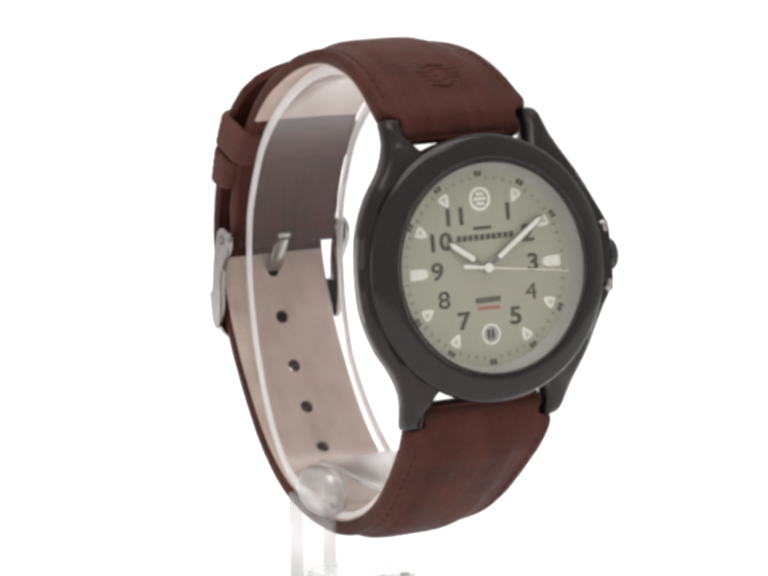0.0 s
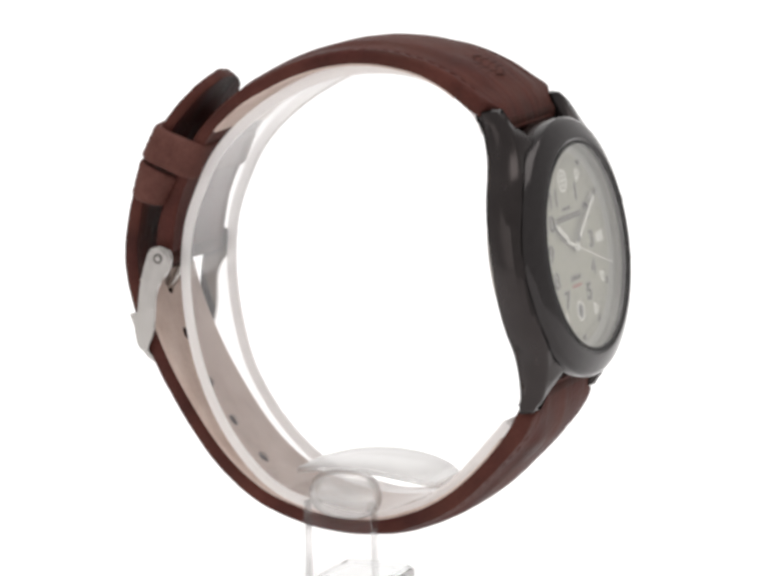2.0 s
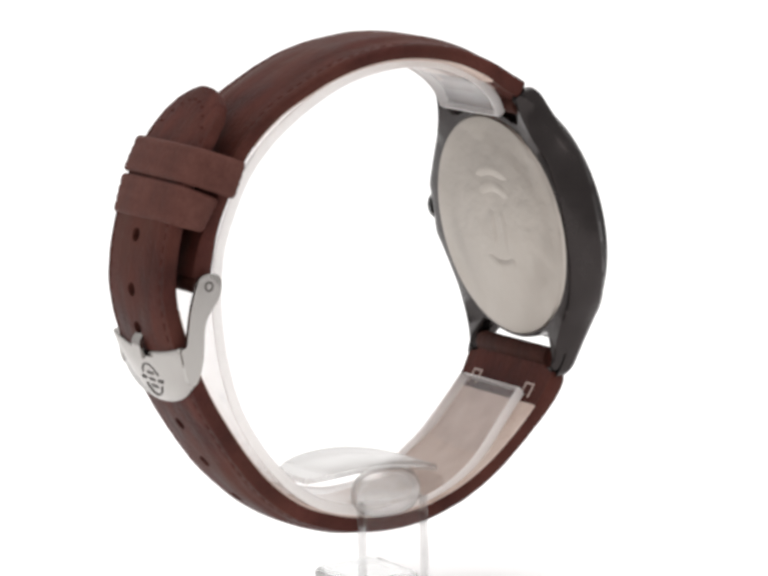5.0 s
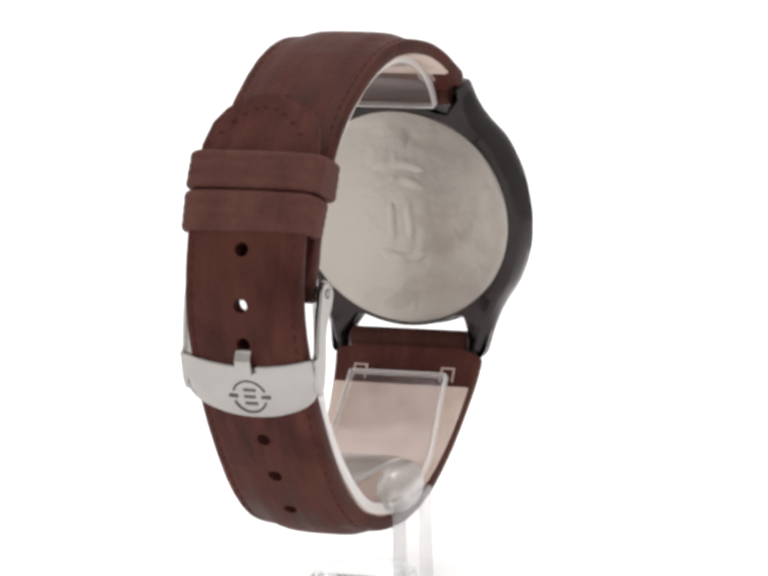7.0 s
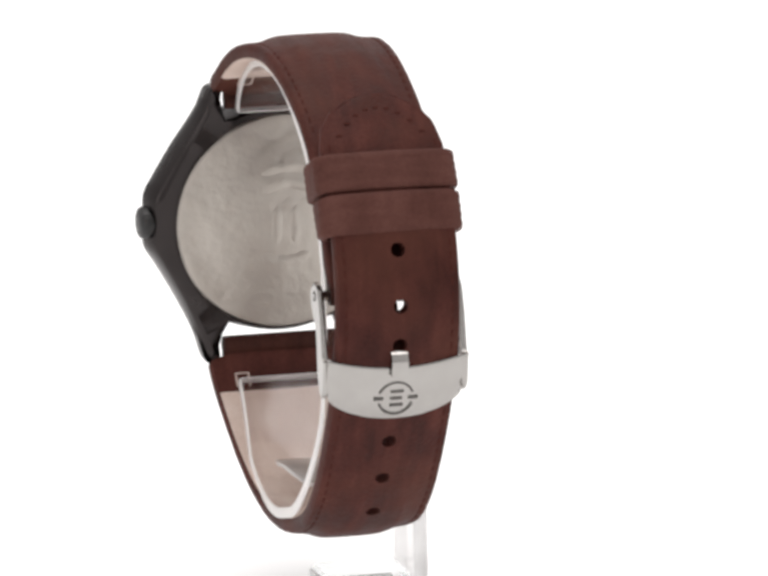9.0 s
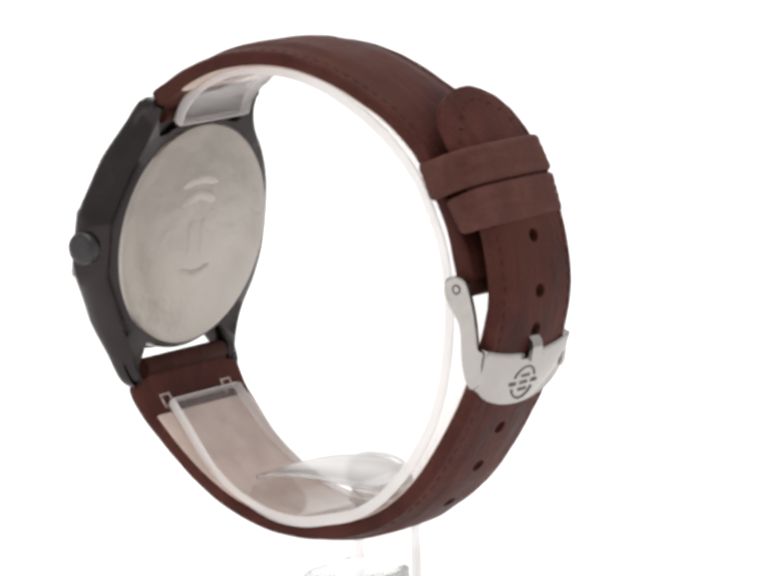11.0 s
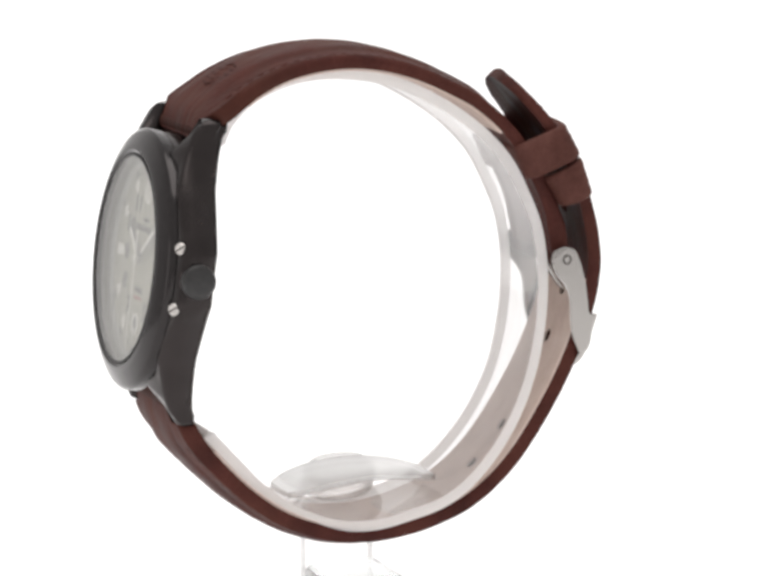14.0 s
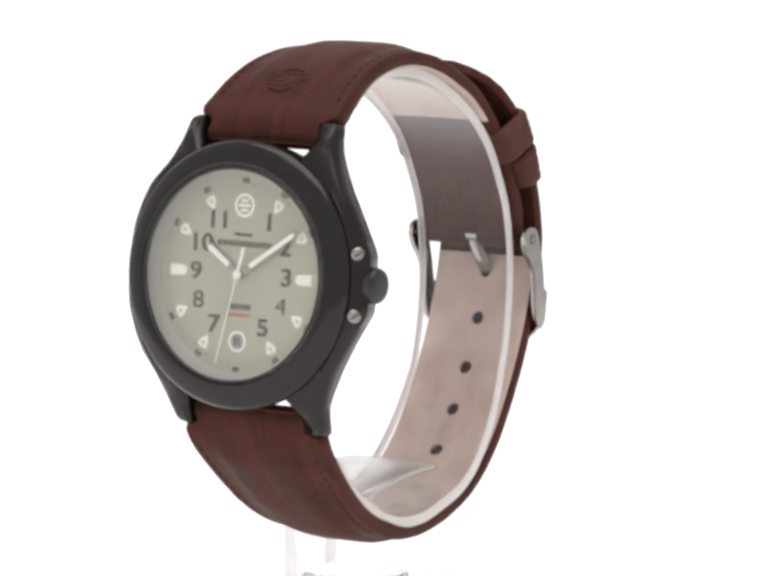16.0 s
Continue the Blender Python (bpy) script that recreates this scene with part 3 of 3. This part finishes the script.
HOLES = [lower.nearest(y, z) for y, z in ((-36.9, -100.0), (-37.8, -108.3), (-36.9, -114.4), (-33.6, -122.2), (-29.4, -129.6), (-25.0, -136.3), (-19.8, -142.4))]


def hole_cutter():
    bm = bmesh.new()
    for s in HOLES:
        lathe(bm, [(0, -4), (1.15, -4), (1.15, 4), (0, 4)], 18, lower.seat_at(s, 0, 0))
    return bm


def build_straps():
    bm = bmesh.new()
    lower.body(bm)
    low = part("lower_strap", bm, LEATHER, watch, "brown oiled leather strap piece with adjustment holes", 50)
    cut(low, hole_cutter())
    bm = bmesh.new()
    lower.lining(bm, 10.4, L_BUCKLE + 6)
    lin = part("lining", bm, LINING, low, "pale pinkish lining leather", 50)
    cut(lin, hole_cutter())
    bm = bmesh.new()
    upper.body(bm)
    up = part("upper_strap", bm, LEATHER, watch, "brown oiled leather strap piece that carries the buckle", 50)
    bm = bmesh.new()
    upper.lining(bm, 9.6, U_KEEP + 0.8)
    part("lining", bm, LINING, up, "pale pinkish lining leather", 50)
    for x0, x1 in ((-9.3, -1.6), (1.6, 9.3)):
        bm = bmesh.new()
        lathe(bm, [(0.8, x0), (1.55, x0), (1.65, x0 + 0.2), (1.65, x1 - 0.2), (1.55, x1), (0.8, x1), (0.8, x0)], 24, Matrix.Translation((-3.2, -31.3, LIFT - 107.0)) @ Matrix.Rotation(radians(90), 4, "Y"))
        part("pin_fold", bm, LEATHER_DARK, up, "leather folded round the buckle pin", 40)
    # rolled leather of the strap ends round the spring bars
    for strap, owner in ((lower, low), (upper, up)):
        bm = bmesh.new()
        p = strap.place(1.2, 0, -0.2)
        lathe(bm, [(0, -10.3), (1.6, -10.3), (1.7, -10.0), (1.7, 10.0), (1.6, 10.3), (0, 10.3)], 24, Matrix.Translation(p) @ Matrix.Rotation(radians(90), 4, "Y"))
        part("spring_bar_sleeve", bm, LEATHER_DARK, owner, "rolled strap end between the lugs", 40)
        # two pale thread loops that close the fold, on the inner face
        for x in (-7.9, 7.9):
            bm = bmesh.new()
            for x0, x1, s0, s1 in ((-1.25, -0.95, 6.6, 9.3), (0.95, 1.25, 6.6, 9.3), (-0.95, 0.95, 6.6, 6.9)):
                mid = (s0 + s1) / 2
                t = interp(strap.thick, mid) / 2
                seat = strap.seat_at(mid, x, -t - 0.02) @ Matrix.Rotation(radians(180), 4, "Y")
                slab(bm, rounded(x1 - x0, s1 - s0, 0.13, 2), -0.1, 0.16, seat @ Matrix.Translation(((x0 + x1) / 2, 0, 0)), 0.06)
            part("thread_loop", bm, PALE_THREAD, owner, "pale thread loop that closes the fold", 40)
        # stitches along both edges
        bm = bmesh.new()
        s = 8.0
        end = strap.length - 8 if strap is lower else U_KEEP - 2
        while s < end:
            w = interp(strap.widths, s)
            for side in (-1, 1):
                slab(bm, [(-0.14, -0.55), (0.14, -0.55), (0.14, 0.55), (-0.14, 0.55)], -0.1, 0.1, strap.seat_at(s, side * w * 0.86, strap.top(s, 0.86) + 0.03), 0.06)
            s += 2.0
        if strap is lower:
            for k in range(9):
                a = -1 + k / 4
                at = strap.length - 2.6 - 4.5 * a * a
                slab(bm, [(-0.4, -0.14), (0.4, -0.14), (0.4, 0.14), (-0.4, 0.14)], -0.1, 0.1, strap.seat_at(at, a * 6.6, strap.top(at, 0.5) + 0.03), 0.06)
        st = part("stitching", bm, THREAD, owner, "small dark stitches", 0)
        tagged(st, kind="stuff")
    # pressed emblem on the upper piece
    bm = bmesh.new()
    s0 = upper.nearest(21.6, -77.0)
    fr = upper.seat_at(s0, 0, upper.top(s0, 0) - 0.02)
    lean = fr @ Matrix.Rotation(radians(8), 4, "Z")
    for y, x0, x1 in ((-2.5, -2.4, 2.2), (-1.25, -3.3, 3.3), (0.0, -3.6, 0.2), (0.0, 1.3, 3.6), (1.25, -3.2, 3.2), (2.4, -1.6, 2.3)):
        rings = []
        for k in range(13):
            x = x0 + (x1 - x0) * k / 12
            w = 0.24 * math.sin(math.pi * (0.1 + 0.8 * k / 12))
            mid = y + 0.32 * math.sin(1.5 * x + 0.6 * y)
            rings.append([lean @ Vector((x, mid + d, h)) for d, h in ((-w, -0.1), (w, -0.1), (w * 0.6, 0.07), (-w * 0.6, 0.07))])
        loft(bm, rings)
    part("pressed_emblem", bm, LEATHER_DARK, up, "pressed round emblem of wavy strokes", 0)


def build_keepers():
    """Two leather loops that hold both pieces together."""
    def bowed(outline, half, dep):
        """The outer run of the loop follows the crowned strap."""
        fine = []
        for i, ((x, y), (x2, y2)) in enumerate(zip(outline, outline[1:] + outline[:1])):
            n = {4: 8, 14: 8, 9: 2, 19: 2}.get(i, 1)      # the long runs, then the short ones
            fine += [(x + (x2 - x) * k / n, y + (y2 - y) * k / n) for k in range(n)]
        return [(x, y + 0.9 * (x / half) ** 2 * max(0.0, 0.5 - y / dep)) for x, y in fine]

    for a, b, c, d in (((-32.6, -84.8), (-35.4, -90.2), (-25.4, -94.0), (-23.0, -88.4)), ((-35.5, -90.6), (-37.4, -96.8), (-31.2, -98.7), (-28.2, -93.8))):
        A, B, C, D = (Vector((0, y, z + LIFT)) for y, z in (a, b, c, d))
        xc, half, t = -3.2, 11.3, 1.2
        bm = bmesh.new()
        rings = []
        for f, grow in ((0.0, -0.3), (0.05, 0.0), (0.16, 0.1), (0.3, 0.0), (0.4, 0.12), (0.5, 0.02), (0.6, 0.12), (0.7, 0.02), (0.84, 0.1), (0.95, 0.0), (1.0, -0.3)):
            o, i = A.lerp(B, f), D.lerp(C, f)
            dep = (i - o).length
            e = (i - o).normalized()
            out = bowed(rounded(2 * half + 2 * grow, dep + 2 * grow, 2.5, 4), half, dep)
            inn = bowed(rounded(2 * half - 2 * t, dep - 2 * t, 1.3, 4), half, dep)
            mid = (o + i) / 2
            ring = [mid + Vector((xc + x, 0, 0)) + e * y for x, y in out]
            ring2 = [mid + Vector((xc + x, 0, 0)) + e * y for x, y in inn]
            rings.append((ring, ring2))
        outer = loft(bm, [r for r, _ in rings], cap=False)
        inner = loft(bm, [r for _, r in rings], cap=False)
        for k in (0, -1):
            n = len(outer[k])
            for j in range(n):
                bm.faces.new((outer[k][j], outer[k][(j + 1) % n], inner[k][(j + 1) % n], inner[k][j]))
        part("keeper", bm, KEEPER_LEATHER, watch, "brown leather keeper loop", 50)


def build_buckle():
    xc, half = -3.3, 11.0
    top, low = Vector((0, -37.4, LIFT - 116.4)), Vector((0, -33.9, LIFT - 126.3))
    down = (low - top).normalized()
    out = Vector((0, down.z, -down.y))
    span = (low - top).length
    # curved front plate
    bm = bmesh.new()
    rings = []
    for k in range(41):
        u = -1 + k / 20
        bow = -1.0 * u * u + 0.2 * u
        a = top + out * bow + down * (0.2 + 1.3 * (1 - u * u))
        b = top + out * bow + down * (span - 5.4 + 5.4 * math.sqrt(max(0, 1 - u * u)) ** 0.8)
        sh = Vector((xc + half * u, 0, 0))
        rings.append([sh + a - out * 0.45 + down * 0.1, sh + a + out * 0.3, sh + a + out * 0.5 + down * 0.25, sh + b + out * 0.5 - down * 0.25, sh + b + out * 0.3, sh + b - out * 0.45])
    loft(bm, rings)
    buckle = part("buckle", bm, STEEL, watch, "polished steel pin buckle", 50)
    # side arms: bent sheet from the pin to the plate
    pin = Vector((0, -31.3, LIFT - 107.0))
    edge = [(-30.9, -104.9), (-29.4, -105.5), (-28.9, -107.2), (-29.6, -109.2), (-31.2, -111.4), (-32.0, -113.6), (-32.4, -119.0), (-33.6, -122.4),
            (-35.2, -121.6), (-35.9, -118.2), (-36.2, -116.7), (-35.7, -116.5), (-35.2, -115.8), (-35.0, -114.0), (-34.5, -110.6), (-33.5, -107.0), (-32.6, -105.4)]
    loop, _ = catmull(edge + edge[:1], 0.5)
    loop = loop[:-1]
    cy, cz = sum(p.x for p in loop) / len(loop), sum(p.y for p in loop) / len(loop)
    for side in (-1, 1):
        bm = bmesh.new()
        x = xc + side * (half + 0.1)
        rings = []
        for dx, k in ((-0.45, 0.97), (-0.3, 1.0), (0.3, 1.0), (0.45, 0.97)):
            rings.append([Vector((x + dx, cy + (p.x - cy) * k - side * 0.02 * max(0.0, -107.0 - p.y), LIFT + cz + (p.y - cz) * k)) for p in loop])
        rows = loft(bm, rings, cap=False)
        for row in (rows[0], rows[-1]):
            bmesh.ops.triangle_fill(bm, use_beauty=True, edges=[bm.edges.get((row[i], row[(i + 1) % len(row)])) for i in range(len(row))])
        part("buckle_arm", bm, STEEL, buckle, smooth=30)
        at = Matrix.Translation((x, pin.y, pin.z)) @ Matrix.Rotation(radians(90 * side), 4, "Y")
        bm = bmesh.new()
        lathe(bm, [(0.45, 0.4), (0.85, 0.4), (0.8, 0.52), (0.5, 0.52), (0.45, 0.4)], 20, at)
        part("pin_rim", bm, ENGRAVED, buckle, "dark rim of the pin end", 40)
    bm = bmesh.new()
    lathe(bm, [(0, -half - 0.6), (0.5, -half - 0.6), (0.5, -half), (0.75, -half), (0.75, half), (0.5, half), (0.5, half + 0.6), (0, half + 0.6)], 20, Matrix.Translation((xc, pin.y, pin.z)) @ Matrix.Rotation(radians(90), 4, "Y"))
    part("pin", bm, STEEL, buckle, smooth=40)
    # tongue
    bm = bmesh.new()
    line, _ = catmull([(-31.6, LIFT - 107.8, 0), (-34.4, LIFT - 112.6, 0), (-37.2, LIFT - 115.4, 0), (-38.1, LIFT - 116.7, 0), (-37.7, LIFT - 119.2, 0)], 0.6)
    rings = []
    for i, p in enumerate(line):
        d = (line[min(len(line) - 1, i + 1)] - line[max(0, i - 1)]).normalized()
        q = Vector((-d.y, d.x, 0))
        rings.append([Vector((xc + dx, p.x + q.x * h, p.y + q.y * h)) for dx, h in ((-1.3, -0.4), (1.3, -0.4), (1.3, 0.2), (1.05, 0.4), (-1.05, 0.4), (-1.3, 0.2))])
    loft(bm, rings)
    part("tongue", bm, STEEL, buckle, "steel tongue through a strap hole", 40)
    # engraved ring and bars
    bm = bmesh.new()
    mid = top + out * 0.46 + down * 6.8
    side_on = (Vector((half, 0, 0)) + out * 0.2).normalized()
    fr = Matrix(((side_on.x, 0, 0, xc - 0.1), (side_on.y, -down.y, out.y, mid.y), (side_on.z, -down.z, out.z, mid.z), (0, 0, 0, 1)))
    for a0, a1 in ((20, 160), (200, 340)):
        arc = [radians(a) for a in range(a0, a1 + 1, 7)]
        loft(bm, [[fr @ Vector((r * math.cos(a), r * math.sin(a), h)) for r, h in ((2.6, -0.3), (2.95, -0.3), (2.95, 0.1), (2.6, 0.1))] for a in arc])
    for dy, x0, x1 in ((1.2, -0.9, 1.2), (0.0, -3.5, -2.0), (0.0, -0.9, 1.0), (0.0, 2.0, 3.5), (-1.2, -0.9, 1.2)):
        slab(bm, [(x0, dy - 0.24), (x1, dy - 0.27), (x1, dy + 0.27), (x0, dy + 0.24)], -0.3, 0.1, fr)
    part("engraved_emblem", bm, ENGRAVED, buckle, "dark engraved ring with bars", 0)


build_straps()
build_keepers()
build_buckle()


# ---- the clear stand that carries the watch ----
stand = tagged(new("watch_stand"), "clear acrylic display stand with an open cuff inside the watch strap", "stand")
CUFF = [(25.3, -84.8), (23.9, -81.8), (20.4, -78.5), (15.6, -76.2), (10.4, -75.1), (5.2, -75.1), (0.2, -75.8), (-4.6, -77.2), (-9.6, -79.6), (-14.4, -82.6), (-18.8, -86.2), (-22.6, -90.6), (-25.3, -95.8),
        (-27.5, -101.6), (-28.4, -108.0), (-28.3, -114.0), (-27.5, -120.0), (-26.0, -126.0), (-23.7, -131.4), (-20.2, -136.6), (-15.4, -141.2), (-10.2, -144.4), (-4.0, -146.1), (1.1, -147.0), (6.6, -146.7),
        (11.6, -145.2), (15.8, -143.0), (20.2, -139.8), (24.6, -135.4), (28.4, -131.2)]


def build_stand():
    line, _ = catmull([(y + 0.4, z + LIFT - 0.9 * max(0.0, min(1.0, (-z - 134) / 8)), 0) for y, z in CUFF], 1.2)
    bm = bmesh.new()
    rings = []
    n = len(line)

    def half_width(p):
        """Half of the cuff's width: widest at its bottom."""
        return 8.7 + 1.1 * max(0.0, min(1.0, (LIFT - p.y - 128) / 15)) * max(0.0, min(1.0, (30 - p.x) / 12))

    for i, p in enumerate(line):
        d = (line[min(n - 1, i + 1)] - line[max(0, i - 1)]).normalized()
        q = Vector((-d.y, d.x, 0))
        xc, half = -3.6, half_width(p)
        ring = [Vector((xc + x, p.x + q.x * h, p.y + q.y * h)) for x, h in ((-half, -0.45), (-half + 0.25, -0.75), (half - 0.65, -0.75), (half - 0.4, -0.45), (half - 0.4, 0.45), (half - 0.65, 0.75), (-half + 0.25, 0.75), (-half, 0.45))]
        rings.append(ring)
    loft(bm, rings)
    parts = [part("cuff", bm, ACRYLIC, stand, "clear open acrylic cuff", 40)]
    cuff = parts[0]
    # clear edges; the light piped through them is painted as a matt white
    for side in (-1, 1):
        bm = bmesh.new()
        rings = []
        for i, p in enumerate(line):
            d = (line[min(n - 1, i + 1)] - line[max(0, i - 1)]).normalized()
            q = Vector((-d.y, d.x, 0))
            x = -3.6 + side * (half_width(p) + 0.02) - (0.4 if side > 0 else 0.0)
            rings.append([Vector((x + side * dx, p.x + q.x * h, p.y + q.y * h)) for dx, h in ((0, -0.9), (0.2, -0.82), (0.3, -0.5), (0.3, 0.5), (0.2, 0.82), (0, 0.9))])
        loft(bm, rings)
        parts.append(part("cuff_edge", bm, EDGE_WHITE, cuff, "clear cuff edge, whitened for the light it carries", 40))
    # the end faces are whitened in the same way, for light inside the sheet
    for p, to in ((line[0], line[1]), (line[-1], line[-2])):
        d = (p - to).normalized()
        q = Vector((-d.y, d.x, 0))
        bm = bmesh.new()
        ends = [[Vector((x, p.x + d.x * k + q.x * h, p.y + d.y * k + q.y * h)) for k, h in ((0.03, -0.7), (0.4, -0.45), (0.4, 0.45), (0.03, 0.7))] for x in (-12.2, 4.6)]
        loft(bm, ends)
        parts.append(part("cuff_end", bm, EDGE_WHITE, cuff, "clear cuff end, whitened for the light it carries", 40))
    # flat upright, a tube on its head, and the foot; added grey strips imitate dark refraction in their edges
    def bar(name, x, y, z, wx, wy, wz, mat, owner, label="", ease=0.25, corner=0.12):
        bm = bmesh.new()
        slab(bm, rounded(wx, wy, min(wx, wy) * corner, 4), 0, wz, Matrix.Translation((x, y, z)), ease)
        ob = part(name, bm, mat, owner, label, 40)
        parts.append(ob)
        return ob

    upright = bar("upright", 9.0, 1.0, 0.0, 2.4, 11.4, LIFT - 145.0, ACRYLIC, stand, "clear flat upright")
    # grey strips painted in for the dark that clear edges refract
    for y in (-4.9, 6.9):
        bar("upright_edge", 9.0, y, 0.0, 2.3, 0.3, LIFT - 145.1, ACRYLIC_SMOKY, upright, "added edge strip, grey for refracted dark surroundings", 0.1)
    # the upright ends in a thick rounded head that reaches into the cuff; an arched saddle lies there
    bm = bmesh.new()
    rings = []
    for k in range(17):
        v = -math.cos(math.pi * k / 16) * 0.995
        fat = (1 - abs(v) ** 2.6) ** (1 / 2.6)
        rings.append([Vector((7.0 + 3.0 * fat * math.cos(radians(a)), 1.0 + 6.1 * v, LIFT - 144.1 + 4.1 * fat * math.sin(radians(a)))) for a in range(0, 360, 10)])
    loft(bm, rings)
    parts.append(part("head_block", bm, ACRYLIC_FOGGY, stand, "clear rounded head of the upright inside the cuff", 60))
    bm = bmesh.new()
    rings = []
    for k in range(26):
        y = -10.4 + k
        z = LIFT - 140.1 - 0.0125 * (y - 0.8) ** 2
        k = math.sqrt(1 - 0.7 * abs((y - 2.1) / 12.6) ** 3)
        rings.append([Vector((-3.6 + (x + 3.6) * k, y, z + h)) for x, h in ((-12.0, -0.3), (-11.7, 0.0), (4.5, 0.0), (4.8, -0.3), (4.8, -0.7), (4.5, -1.0), (-11.7, -1.0), (-12.0, -0.7))])
    loft(bm, rings)
    parts.append(part("saddle", bm, ACRYLIC_FOGGY, stand, "arched foggy clear saddle inside the cuff", 50))
    foot = bar("foot", 0.5, 1.0, 0.0, 14.4, 12.0, 6.9, ACRYLIC_THICK, stand, "clear acrylic foot block", 0.7)
    # the foot's edge greyness is likewise refraction put into the colour
    for x, y, wx, wy in ((0.5, -5.25, 11.4, 0.4), (0.5, 7.25, 11.4, 0.4), (-6.95, 1.0, 0.4, 9.2)):
        bar("foot_edge", x, y, 0.0, wx, wy, 6.2, EDGE_GREY, foot, "added edge strip, grey for refracted dark surroundings", 0.1)
    for ob in parts:
        ob.visible_shadow = False


build_stand()


# ---- what moves: watch and stand turn once in about 19 s, the second hand ticks ----
def heading(t):
    u = (t - 8.0) / 8.0 * math.pi
    return -3.2 + 18.62866 * (t - 8.0) - 0.0852 * math.sin(u) - 0.1974 * math.cos(u) + 0.0206 * math.sin(2 * u)


def motions():
    rows = [(0.5 * k, pose(0, 0, 0, 0, 0, heading(0.5 * k))) for k in range(33)]
    walk(watch, rows)
    walk(stand, rows)

    def sweep_at(k):
        return FACE_M @ Matrix.Rotation(-radians(97.0 + 6.0 * k), 4, "Z")
    ticks = [(0.0, sweep_at(0))]
    for k in range(16):
        ticks += [(k + 0.5, sweep_at(k)), (k + 0.6, sweep_at(k + 1))]
    ticks.append((16.0, sweep_at(16)))
    walk(second_hand, ticks)


motions()
